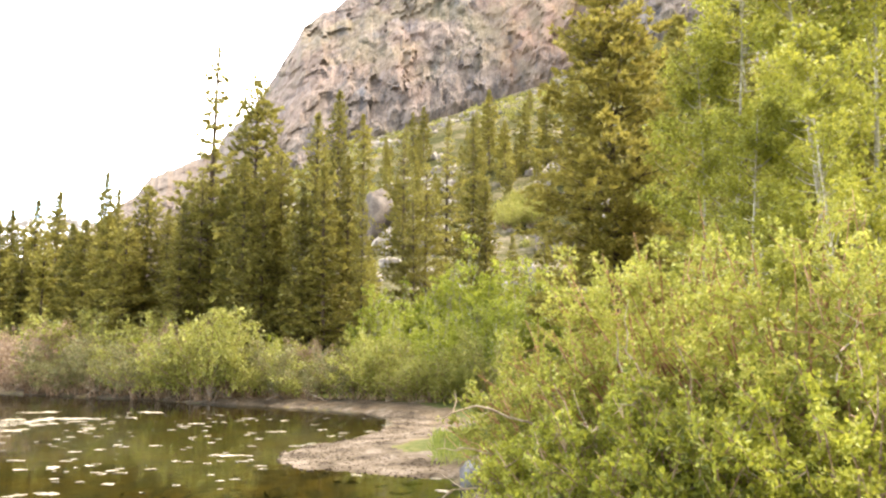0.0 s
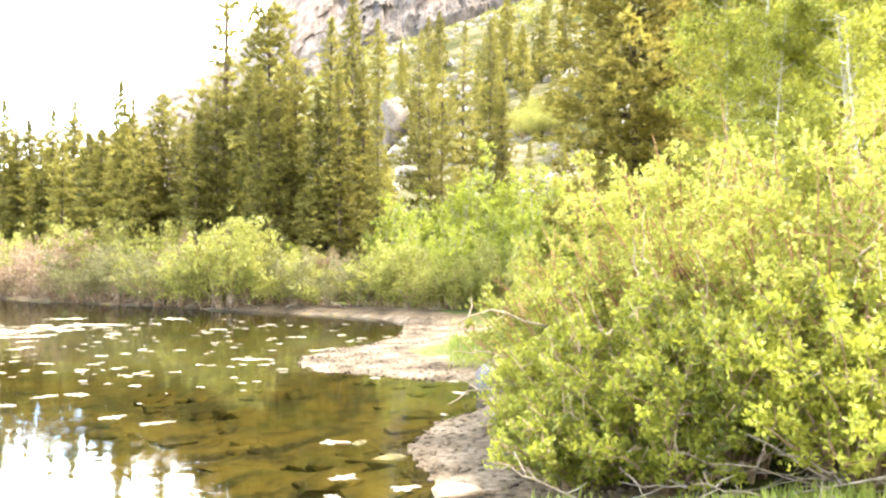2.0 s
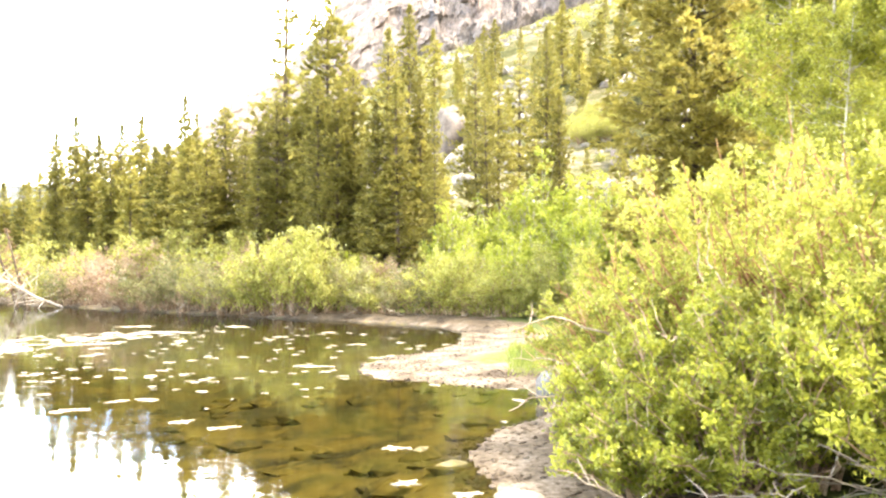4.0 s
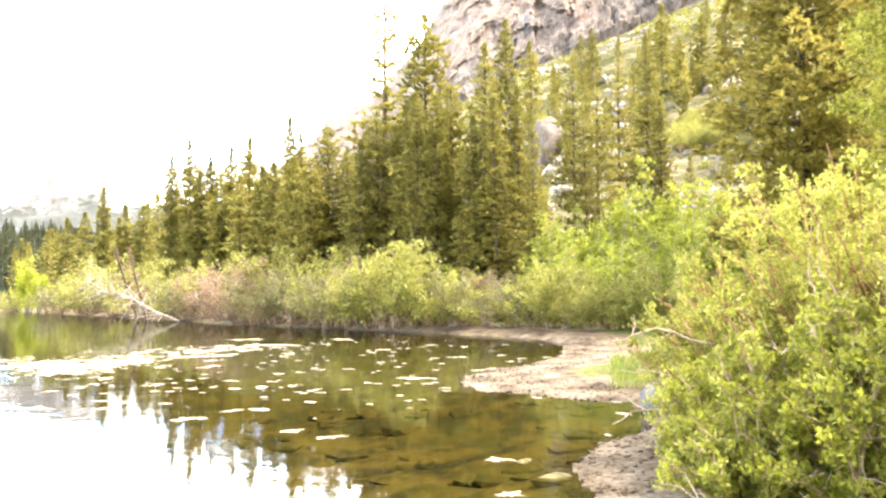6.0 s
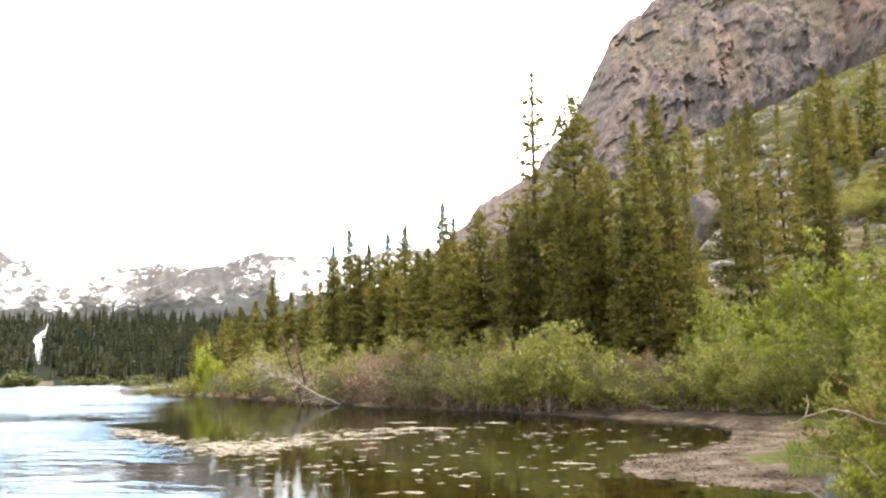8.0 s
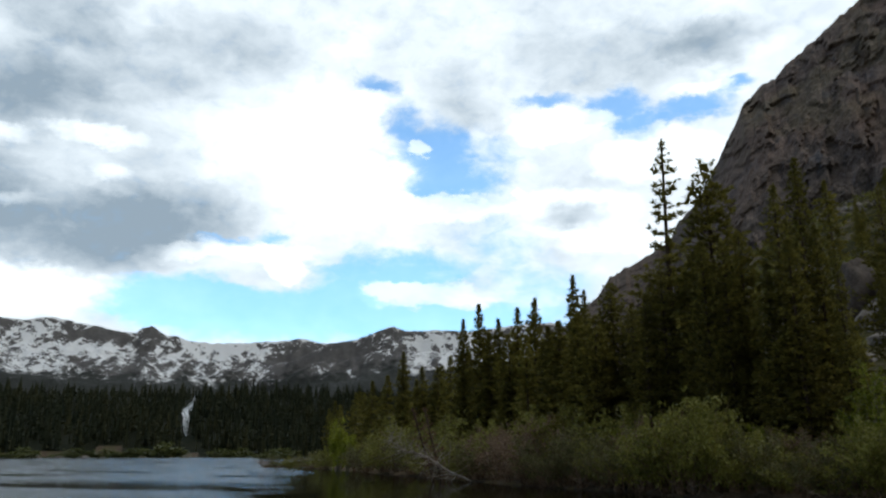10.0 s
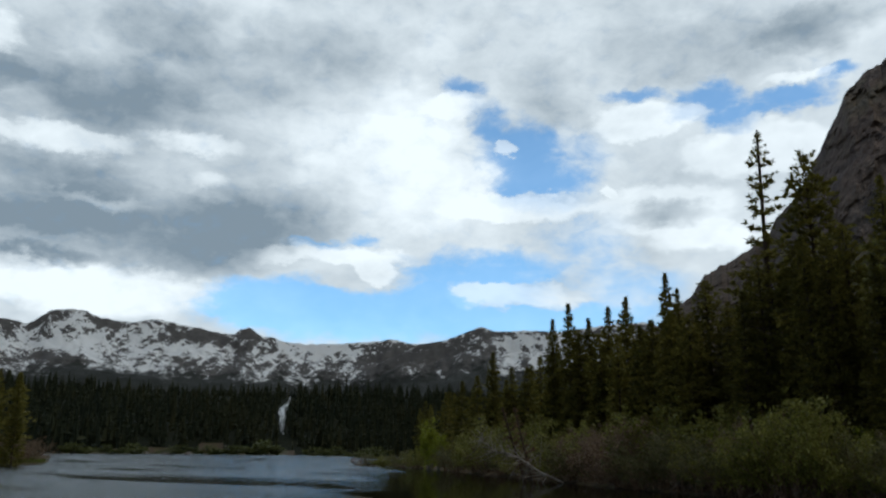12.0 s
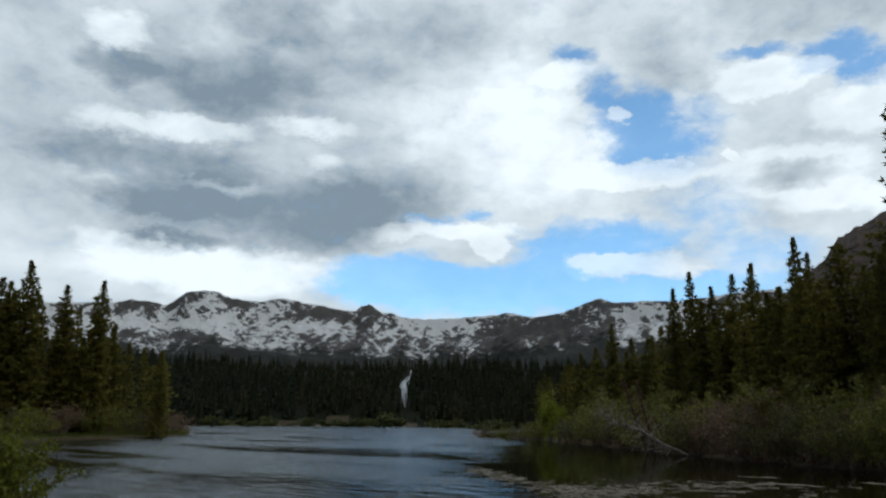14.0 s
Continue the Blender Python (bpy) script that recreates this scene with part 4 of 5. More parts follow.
def far_forest():
    """Woods across the lake and on the hill: small conifers, too many to count."""
    rng = np.random.default_rng(91)
    spots = []
    for n, az0, az1, far0, far1, gap, tall in ((6000, 17, 92, 452, 1080, 4, (6, 19)), (700, 22, 66, 140, 450, 6, (7, 12)), (900, 60, 92, 112, 330, 8, (6, 12))):
        az, far = rng.uniform(az0, az1, n), far0 + (far1 - far0) * rng.random(n) ** 1.1
        a = np.radians(az)
        x, y = -np.sin(a) * far, np.cos(a) * far
        keep = (inland(x, y) > gap) & ~((np.abs(az - np.interp(far, FALL_FAR, FALL_AZ)) < 0.42) & (far > 470) & (far < 1000))
        h = rng.uniform(*tall, n) * (1 + 0.4 * smooth_noise(x * 0.03, y * 0.03, 17)) * np.minimum(1.0, far / 240) * np.where(rng.random(n) < 0.1, 1.25, 1.0)
        spots.append(np.stack([x, y, land(x, y) - 0.3, h], -1)[keep])
    x, y, z, h = np.concatenate(spots).T
    r = h * rng.uniform(0.17, 0.28, len(h))
    crowns, n = Soup(), 13
    s = np.tile(np.linspace(0.05, 0.97, n), len(h)) + rng.uniform(-0.03, 0.03, n * len(h))
    a = rng.uniform(0, 2 * np.pi, n * len(h))
    hh, rr = np.repeat(h, n), np.repeat(r, n)
    reach = rr * (1 - s) ** 0.75 * rng.uniform(0.6, 1.15, len(s)) + 0.1
    way = np.stack([np.cos(a), np.sin(a), -0.1 + 0.9 * s], -1)
    base = np.stack([np.repeat(x, n), np.repeat(y, n), np.repeat(z, n) + s * hh], -1)
    blades(crowns, base, way, reach * 1.3, reach * 0.95 + 0.35, np.stack([rng.normal(0, 0.4, len(s)), rng.normal(0, 0.4, len(s)), np.ones(len(s))], -1))
    spin = rng.uniform(0, np.pi, len(h))
    for q in (spin, spin + np.pi / 2):
        c, d = np.cos(q) * r * 0.6, np.sin(q) * r * 0.6
        verts = np.stack([np.stack([x - c, y - d, z + 0.03 * h], -1), np.stack([x + c, y + d, z + 0.03 * h], -1), np.stack([x, y, z + h], -1)], 1)
        crowns.put(verts, (), np.arange(3 * len(h)).reshape(-1, 3))
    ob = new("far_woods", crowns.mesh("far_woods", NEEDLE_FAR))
    tagged(ob, "dark conifer forest across the lake and up the hill", "forest", kind="stuff")


far_forest()


# ---- leafy bushes and trees ----
def rosettes(soup, centres, rng, leaves, length, width, rise=0.5, loose=0.04):
    """A tuft of leaves round each centre."""
    n = len(centres) * leaves
    base = np.repeat(centres, leaves, axis=0) + rng.normal(0, loose, (n, 3))
    way = rng.normal(0, 1, (n, 3)) + [0, 0, rise]
    size = length * rng.uniform(0.65, 1.2, n)
    blades(soup, base, way, size, size * width / length * rng.uniform(0.8, 1.2, n), None, rng)


def bush(name, label, radius, height, seed, stems, tufts, leaves, length, width, mat, group="", wood=None, lean=(0.0, 0.0), open_foot=0.18, bare_twigs=0.0, spread=0.045):
    """A many-stemmed shrub: arching stems, side twigs and tufts of leaves on them."""
    rng = np.random.default_rng(seed)
    thing = empty(name)
    tagged(thing, label, "bush", group)
    sticks, crown = Soup(), Soup()
    lines = []
    for _ in range(stems):
        a, r = rng.uniform(0, 2 * np.pi), radius * math.sqrt(rng.uniform(0.02, 1.0))
        h = height * (1 - 0.62 * (r / radius) ** 2.2) * rng.uniform(0.72, 1.06)
        foot = np.array([np.cos(a), np.sin(a), 0]) * rng.uniform(0, 0.22) * radius
        end = np.array([np.cos(a) * r + lean[0] * h, np.sin(a) * r + lean[1] * h, h])
        k = np.linspace(0, 1, 7)[:, None]
        mid = foot + (end - foot) * np.array([0.55, 0.55, 1.0]) * 0.5
        pts = (1 - k) ** 2 * foot + 2 * k * (1 - k) * mid + k**2 * end + rng.normal(0, 0.018 * height, (7, 3)) * k
        pts[0, 2] = -0.1
        tube(sticks, pts, np.linspace(0.007 * height + 0.004, 0.004, 7), 4)
        lines.append(pts)
        for _ in range(4):
            f = rng.uniform(0.3, 0.95)
            p = np.array([np.interp(f, k[:, 0], pts[:, i]) for i in range(3)])
            d = rng.normal(0, 1, 3) + [0.7 * np.cos(a), 0.7 * np.sin(a), 0.7]
            d *= rng.uniform(0.12, 0.30) * height * 0.55 / np.linalg.norm(d)
            twig = np.stack([p, p + d * 0.5 + rng.normal(0, 0.02, 3), p + d + [0, 0, 0.03]])
            tube(sticks, twig, [0.006, 0.005, 0.003], 3)
            lines.append(twig)
    pick = rng.integers(0, len(lines), tufts)
    f = rng.uniform(open_foot, 1.0, tufts) ** 0.7
    spots = np.empty((tufts, 3))
    for i, (one, t) in enumerate(zip(pick, f)):
        line = lines[one]
        u = t * (len(line) - 1)
        b = min(int(u), len(line) - 2)
        spots[i] = line[b] + (line[b + 1] - line[b]) * (u - b)
    spots += rng.normal(0, spread * (radius + height) / 2, spots.shape)
    spots = spots[spots[:, 2] > 0.08]
    if bare_twigs:
        spots = spots[rng.random(len(spots)) > bare_twigs * (spots[:, 2] < 0.4 * height)]
    rosettes(crown, spots, rng, leaves, length, width, 0.5, length * 0.4)
    tagged(part("stem_tangle", sticks.mesh("stem_tangle", wood or TWIG), thing), kind="stuff")
    tagged(part("foliage", crown.mesh("foliage", mat), thing), kind="stuff")
    return thing


def set_bush(ob, az, far, scale=1.0, turn=0.0, wide=1.0):
    x, y = polar(az, far)
    ob.matrix_basis = stand(ob, x, y, scale, turn, wide, 0.02)
    return ob


# willows along the far bank: masters, then copies
BANK_KINDS = {
    "green": [bush("willow_bush", "rounded grey-green willow bush overhanging the bank", 2.3, 3.4, 100 + i, 26, 920, 4, 0.165, 0.072, BANK, "willows along the bank", open_foot=0.10) for i in range(3)],
    "grey": [bush("willow_bush", "thin grey willow bush with bare lower stems", 2.2, 2.8, 110 + i, 26, 760, 4, 0.16, 0.06, BANK_GREY, "willows along the bank", open_foot=0.2, bare_twigs=0.35) for i in range(2)],
    "red": [bush("willow_bush", "russet-brown budding willow bush on the bank", 2.3, 2.8, 120 + i, 28, 800, 4, 0.15, 0.055, BANK_RED, "willows along the bank", open_foot=0.4, bare_twigs=0.4) for i in range(2)],
    "lime": [bush("aspen_sapling", "bright lime-green aspen sapling behind the willows", 1.0, 4.6, 130 + i, 18, 800, 4, 0.19, 0.12, LIME, "aspen saplings", ASPEN_BARK, open_foot=0.3) for i in range(2)],
}
BANK_HIGH = {"green": 3.4, "grey": 2.8, "red": 2.8, "lime": 4.6}
WATERSIDE = [(1.3, 28.9), (4.6, 30.9), (8.4, 32.6), (16.2, 35.3), (20.3, 39.0), (26.3, 45.5), (31.4, 56.4), (36.8, 75), (41.9, 104), (45.7, 116)]
# degrees to the left, degrees up of the top, kind, metres behind the water's edge
BUSHES = [(45.2, -0.35, "red", 1.0), (44.4, -0.2, "grey", 1.5), (43.4, -0.1, "green", 1.5), (42.2, 0.0, "grey", 2.0), (41.2, 0.2, "green", 2.0), (39.0, 0.4, "grey", 2.0), (38.2, 0.7, "grey", 1.6), (37.0, 1.1, "green", 2.2), (36.1, 1.9, "green", 3.0),
          (35.0, 1.2, "grey", 1.6), (33.9, 1.0, "green", 1.6), (32.6, 0.9, "grey", 1.7), (31.6, 0.6, "green", 1.4), (30.4, 1.05, "grey", 1.8), (29.2, 1.3, "red", 2.6), (27.9, 1.5, "red", 2.0), (26.7, 1.6, "red", 2.2), (25.6, 1.2, "grey", 1.7), (24.4, 1.2, "grey", 1.8), (23.2, 1.0, "grey", 1.6)]
BUSHES += [(21.9, 0.9, "green", 1.8), (20.6, 0.9, "grey", 1.8), (19.3, 1.6, "green", 2.0), (17.6, 2.5, "green", 2.2), (16.2, 2.6, "green", 2.0), (14.8, 3.0, "green", 2.4), (13.3, 1.9, "green", 2.0), (12.0, 1.0, "grey", 1.8), (10.6, 0.5, "green", 1.5), (9.2, -0.2, "grey", 1.6), (7.6, 0.6, "grey", 1.8),
          (6.2, 1.5, "green", 2.0), (4.9, 2.0, "green", 2.0), (3.4, 1.3, "green", 2.0), (2.0, 0.6, "green", 1.7), (0.6, 0.5, "green", 1.8), (-1.2, 1.0, "green", 2.0), (-3.2, 1.5, "green", 2.0),
          (18.4, 2.2, "red", 5.0), (11.0, 1.8, "green", 4.0), (9.6, 0.9, "red", 3.5), (28.6, 2.6, "green", 6.0), (24.8, 2.4, "green", 5.0), (21.0, 2.6, "green", 5.0), (31.0, 2.2, "green", 6.0), (33.2, 2.2, "green", 6.0),
          (40.2, 2.6, "lime", 0.8), (39.6, 1.5, "lime", 1.0), (26.0, 1.9, "lime", 5.0), (25.2, 1.5, "lime", 4.0), (20.7, 1.9, "lime", 5.0), (15.8, 3.3, "lime", 5.0), (12.2, 2.0, "lime", 4.0)]
for i, (az, el, kind, behind) in enumerate(BUSHES):
    far = float(np.interp(az, *zip(*WATERSIDE))) + (behind * 0.7 if behind < 3 else behind)
    x, y = polar(az, far)
    tall = max(1.2, far * math.tan(radians(el)) + EYE - ground_z(x, y)) * (1.05 if kind == "lime" else 1.02 + 0.32 * (i * 0.618 % 1))
    master = BANK_KINDS[kind][i % len(BANK_KINDS[kind])]
    s = tall / BANK_HIGH[kind]
    wide = min(1.5, max(1.0, 0.85 / s)) * (far / 45) ** 0.25 * (0.75 if kind == "lime" else 1.0)
    m = stand(master, x, y, s, i * 83 % 360, wide, 0.02)
    settle(master, m)

# aspens, bright green, on the near side and behind the willows
def aspen(label, height, radius, seed, tufts, length, mat, low=0.18):
    rng = np.random.default_rng(seed)
    thing = empty("aspen")
    tagged(thing, label, "tree", "aspens")
    trunk, limbs, crown = Soup(), Soup(), Soup()
    zs = np.linspace(-0.2, height, 10)
    line = np.stack([0.03 * height * np.sin(zs / height * 2.5 + seed), 0.03 * height * np.cos(zs / height * 2 + seed) - 0.03 * height * np.cos(seed), zs], -1)
    tube(trunk, line, np.linspace(0.0065 * height + 0.01, 0.01, 10), 8)
    ends = []
    for _ in range(int(22 + height * 2.4)):
        f = rng.uniform(low, 0.97)
        p = np.array([np.interp(f * height, zs, line[:, i]) for i in range(3)])
        a = rng.uniform(0, 2 * np.pi)
        reach = radius * rng.uniform(0.5, 1.1) * (1 - 0.65 * abs(f - 0.45) ** 1.2 * 1.6)
        k = np.linspace(0, 1, 5)[:, None]
        pts = p + np.array([np.cos(a), np.sin(a), 0.0]) * reach * k + np.array([0, 0, 1.0]) * reach * rng.uniform(0.25, 0.9) * k**1.3
        pts = pts + rng.normal(0, 0.03 * reach, pts.shape) * k
        tube(limbs, pts, np.linspace(0.012 + 0.004 * reach, 0.004, 5), 4)
        ends.append(pts)
    pick, f = rng.integers(0, len(ends), tufts), rng.uniform(0.3, 1.05, tufts) ** 0.7
    spots = np.array([ends[i][0] + (ends[i][-1] - ends[i][0]) * t for i, t in zip(pick, f)]) + rng.normal(0, 0.03 * radius + 0.04, (tufts, 3))
    rosettes(crown, spots, rng, 5, length, length * 0.75, 0.2, length * 0.9)
    part("trunk", trunk.mesh("trunk", ASPEN_BARK, True), thing)
    tagged(part("branchwork", limbs.mesh("branchwork", ASPEN_BARK), thing), kind="stuff")
    tagged(part("crown", crown.mesh("crown", mat), thing), kind="stuff")
    return thing


SAPLING = [bush("aspen_sapling", "young bright green aspens in a clump behind the willows", 1.5, 6.0, 200 + i, 30, 820, 5, 0.155, 0.115, YOUNG, "young aspens", ASPEN_BARK, open_foot=0.12, spread=0.035) for i in range(3)]
for i, (az, el, far) in enumerate([(5.2, 4.4, 37), (4.0, 5.2, 37), (2.6, 4.8, 38), (1.2, 6.0, 37), (0.0, 7.0, 37), (-1.4, 7.7, 38), (-2.8, 7.2, 37), (-4.0, 6.8, 38), (-5.4, 6.0, 36), (-6.8, 5.6, 35), (-8.0, 4.6, 34), (-9.4, 6.6, 33), (-2.2, 5.4, 34), (-4.6, 4.6, 33), (3.2, 3.4, 35), (0.4, 4.2, 34), (-7.6, 7.0, 38), (-10.8, 6.0, 32)]):
    x, y = polar(az, far)
    m = stand(SAPLING[i % 3], x, y, (far * math.tan(radians(el)) + EYE - ground_z(x, y)) / 5.2, i * 71, 1.0)
    settle(SAPLING[i % 3], m)
TALL = [aspen("tall bright green aspen with a pale slender trunk", 10.5, 1.7, 220 + i, 2100, 0.105, ASPEN, 0.12) for i in range(2)]
for i, (az, far, tall) in enumerate([(-17.6, 19, 9.0), (-20.3, 18, 10.5), (-23.0, 20, 11.5), (-25.6, 17, 10.5), (-28.4, 18, 11.5), (-21.8, 15.5, 6.5), (-26.8, 14.5, 7.0)]):
    x, y = polar(az, far)
    m = stand(TALL[i % 2], x, y, tall / 10.5, i * 101, 1.05)
    settle(TALL[i % 2], m)

# the near willow thicket
for i, (az, far, r, h, tufts, mat) in enumerate([
        (-16.0, 9.2, 1.9, 3.45, 3500, WILLOW), (-24.0, 8.6, 2.0, 3.3, 3500, WILLOW), (-8.8, 9.6, 1.5, 2.6, 2200, WILLOW), (-6.6, 10.9, 1.0, 2.1, 1100, WILLOW), (-31.0, 8.4, 2.0, 3.2, 1900, WILLOW),
        (-11.6, 7.6, 1.15, 1.9, 1700, WILLOW_GREEN), (-18.5, 7.2, 1.35, 2.0, 2200, WILLOW_GREEN), (-26.5, 6.9, 1.35, 1.9, 2000, WILLOW_GREEN), (-7.0, 8.2, 0.95, 1.3, 1000, WILLOW_GREEN), (-6.2, 13.6, 1.3, 2.4, 1100, WILLOW_GREEN), (-14.5, 6.9, 0.9, 1.2, 1000, WILLOW_GREEN), (-6.3, 7.6, 0.6, 0.9, 500, WILLOW_GREEN), (-8.5, 7.0, 0.8, 1.0, 800, WILLOW_GREEN)]):
    ob = bush("willow_bush", "yellow-green willow bush in young leaf by the shore" if mat is WILLOW else "low green willow bush in leaf by the shore", r, h, 300 + i, int(44 + 20 * r), int(tufts * 1.35), 8, 0.056, 0.031, mat, "willows by the shore", TWIG_RED if mat is WILLOW else TWIG, open_foot=0.2, spread=0.022)
    set_bush(ob, az, far, 1.0, i * 49)
low = bush("willow_bush", "green willow bush at the lake's edge", 1.5, 1.7, 330, 40, 1500, 6, 0.10, 0.04, WILLOW_GREEN)
set_bush(low, 76.6, 15.6)
# bushes on the bank across the open lake
for i, (az, far, el, kind) in enumerate([(66.2, 118, 0.9, "red"), (67.3, 112, 1.0, "red"), (68.6, 106, 1.1, "grey"), (70.0, 100, 1.2, "green"), (71.6, 95, 1.5, "green"), (73.0, 92, 1.2, "red"), (74.4, 88, 1.0, "green"), (76.0, 84, 1.0, "grey"), (78.0, 80, 1.0, "green")]):
    x, y = polar(az, far)
    master = BANK_KINDS[kind][i % 2]
    settle(master, stand(master, x, y, (far * math.tan(radians(el)) + EYE - ground_z(x, y)) / BANK_HIGH[kind], i * 57, 1.25))


# ---- the shore's small things ----
def stones(name, label, spots, sizes, mat, seed, flat=0.6):
    """Many stones in one mesh."""
    rng = np.random.default_rng(seed)
    bm = bmesh.new()
    bmesh.ops.create_icosphere(bm, subdivisions=1, radius=1.0)
    ball = np.array([v.co[:] for v in bm.verts])
    tris = np.array([[v.index for v in f.verts] for f in bm.faces])
    bm.free()
    soup = Soup()
    for (x, y, z), s in zip(spots, sizes):
        shape = ball * (1 + rng.normal(0, 0.16, (len(ball), 1))) * s * rng.uniform(0.7, 1.3, 3) * [1, 1, flat]
        a = rng.uniform(0, 6.3)
        shape = shape @ np.array([[np.cos(a), -np.sin(a), 0], [np.sin(a), np.cos(a), 0], [0, 0, 1]])
        soup.put(shape + [x, y, z], (), tris)
    ob = new(name, soup.mesh(name, mat))
    tagged(ob, label, "stones", kind="stuff")


def scatter(n, seed, x0, x1, y0, y1, keep):
    rng = np.random.default_rng(seed)
    x, y = rng.uniform(x0, x1, n * 12), rng.uniform(y0, y1, n * 12)
    ok = keep(x, y, inland(x, y))
    return x[ok][:n], y[ok][:n], rng


px, py, rng = scatter(2600, 401, -5.0, 2.5, 5.5, 28, lambda x, y, e: (e > -0.25) & (e < 1.7) & (np.random.default_rng(1).random(len(x)) < 14 / y**1.1))
stones("shore_pebbles", "pale tan pebbles strewn over the gravel shore", np.stack([px, py, land(px, py)], -1), rng.uniform(0.012, 0.045, len(px)), GRAVEL, 402)
bx, by, rng = scatter(150, 405, -7.0, 0.6, 5.4, 15, lambda x, y, e: (e < -0.15))
stones("lake_bed_stones", "brown stones on the bed of the shallows", np.stack([bx, by, land(bx, by) - 0.01], -1), rng.uniform(0.03, 0.5, len(bx)) ** 1.5 + 0.03, BED, 406, 0.35)
tx, ty, rng = scatter(900, 403, -60, 110, 75, 250, lambda x, y, e: (np.hypot(x, y) > 78) & (np.hypot(x, y) < 252) & (smooth_noise(x * 0.15, y * 0.15, 12) > 0.0) & (np.degrees(np.arctan2(-x, y)) < 20))
stones("talus_boulders", "pale grey boulders scattered over the talus slope", np.stack([tx, ty, land(tx, ty)], -1), rng.uniform(0.3, 1.7, len(tx)) ** 1.3, ROCK, 404, 0.75)


def scrub():
    """Low green shrubs over the talus slope."""
    x, y, rng = scatter(700, 420, -60, 110, 70, 255, lambda x, y, e: (np.hypot(x, y) > 70) & (np.hypot(x, y) < 258) & (smooth_noise(x * 0.12, y * 0.12, 14) > 0.05) & (np.degrees(np.arctan2(-x, y)) < 18))
    size = rng.uniform(0.5, 1.6, len(x))
    n = 16
    spots = np.repeat(np.stack([x, y, land(x, y)], -1), n, axis=0) + rng.normal(0, 0.5, (len(x) * n, 3)) * np.repeat(size, n)[:, None] * [1.2, 1.2, 0.5] + np.repeat(size, n)[:, None] * [0, 0, 0.5]
    soup = Soup()
    rosettes(soup, spots, rng, 3, 0.6, 0.35, 0.4, 0.2)
    tagged(new("talus_scrub", soup.mesh("talus_scrub", BANK)), "low green shrubs scattered over the talus slope", "shrubs", kind="stuff")


scrub()
for i, (az, far, tall) in enumerate([(-4.7, 112, 3.6), (-5.6, 113, 4.0), (-6.5, 112, 3.4), (-5.1, 118, 3.8), (-6.1, 119, 3.8), (-4.3, 116, 3.0), (-7.1, 115, 3.2), (-5.5, 124, 3.6), (-6.6, 124, 3.2)]):
    x, y = polar(az, far)
    settle(BANK_KINDS["green"][i % 3], stand(None, x, y, tall / 3.4, i * 47, 1.5))


def boulder(name, label, x, y, size, mat, seed, lift=0.0):
    bm = bmesh.new()
    bmesh.ops.create_icosphere(bm, subdivisions=4, radius=1.0)
    for v in bm.verts:
        n1 = noise.fractal(v.co * 1.1 + Vector((seed, 0, 0)), 0.8, 2.0, 5)
        cut = noise.cell_vector(v.co * 1.3 + Vector((seed, 2, 1)))[0]
        v.co *= 1 + 0.20 * n1 + 0.10 * cut
        v.co.x, v.co.y, v.co.z = v.co.x * size[0], v.co.y * size[1], v.co.z * size[2]
    mesh = bpy.data.meshes.new(name)
    bm.to_mesh(mesh)
    bm.free()
    mesh.materials.append(mat)
    mesh.polygons.foreach_set("use_smooth", np.ones(len(mesh.polygons), bool))
    ob = new(name, mesh)
    ob.matrix_basis = Matrix.Translation((x, y, max(ground_z(x, y), -0.1) + lift)) @ Matrix.Rotation(seed, 4, "Z")
    return tagged(ob, label, "boulder")


def slab(name, label, x, y, size, mat, seed, z):
    """A flat angular stone."""
    r = np.random.default_rng(seed)
    bm = bmesh.new()
    for _ in range(15):
        d = Vector(r.normal(size=3)).normalized()
        bm.verts.new((d.x * size[0] * r.uniform(0.85, 1.1), d.y * size[1] * r.uniform(0.85, 1.1), d.z * size[2]))
    bmesh.ops.convex_hull(bm, input=bm.verts)
    bmesh.ops.delete(bm, geom=[v for v in bm.verts if not v.link_faces], context="VERTS")
    bmesh.ops.bevel(bm, geom=list(bm.edges), offset=0.012, segments=2, affect="EDGES")
    mesh = bpy.data.meshes.new(name)
    bm.to_mesh(mesh)
    bm.free()
    mesh.materials.append(mat)
    ob = new(name, mesh)
    ob.matrix_basis = Matrix.Translation((x, y, z))
    return tagged(ob, label, "stone")


slab("stone", "tan angular stone lying in the shallows", -0.02, 6.85, (0.29, 0.17, 0.08), STONE, 11, 0.035)
boulder("boulder", "pale grey boulder under the willow branches", 0.90, 12.6, (0.72, 0.55, 0.50), TALUS_ROCK, 2.1, 0.1)
boulder("boulder", "brown stone under the shallow water", -0.9, 6.9, (0.22, 0.16, 0.05), STONE, 3.1, -0.22)
boulder("boulder", "pale smooth rock slab on the talus slope", *polar(4.7, 120), (3.4, 2.6, 5.2), SLAB_ROCK, 4.4, 1.5)
boulder("boulder", "pale smooth rock slab on the talus slope", *polar(-8.0, 100), (2.6, 2.0, 2.4), SLAB_ROCK, 5.2, 0.6)


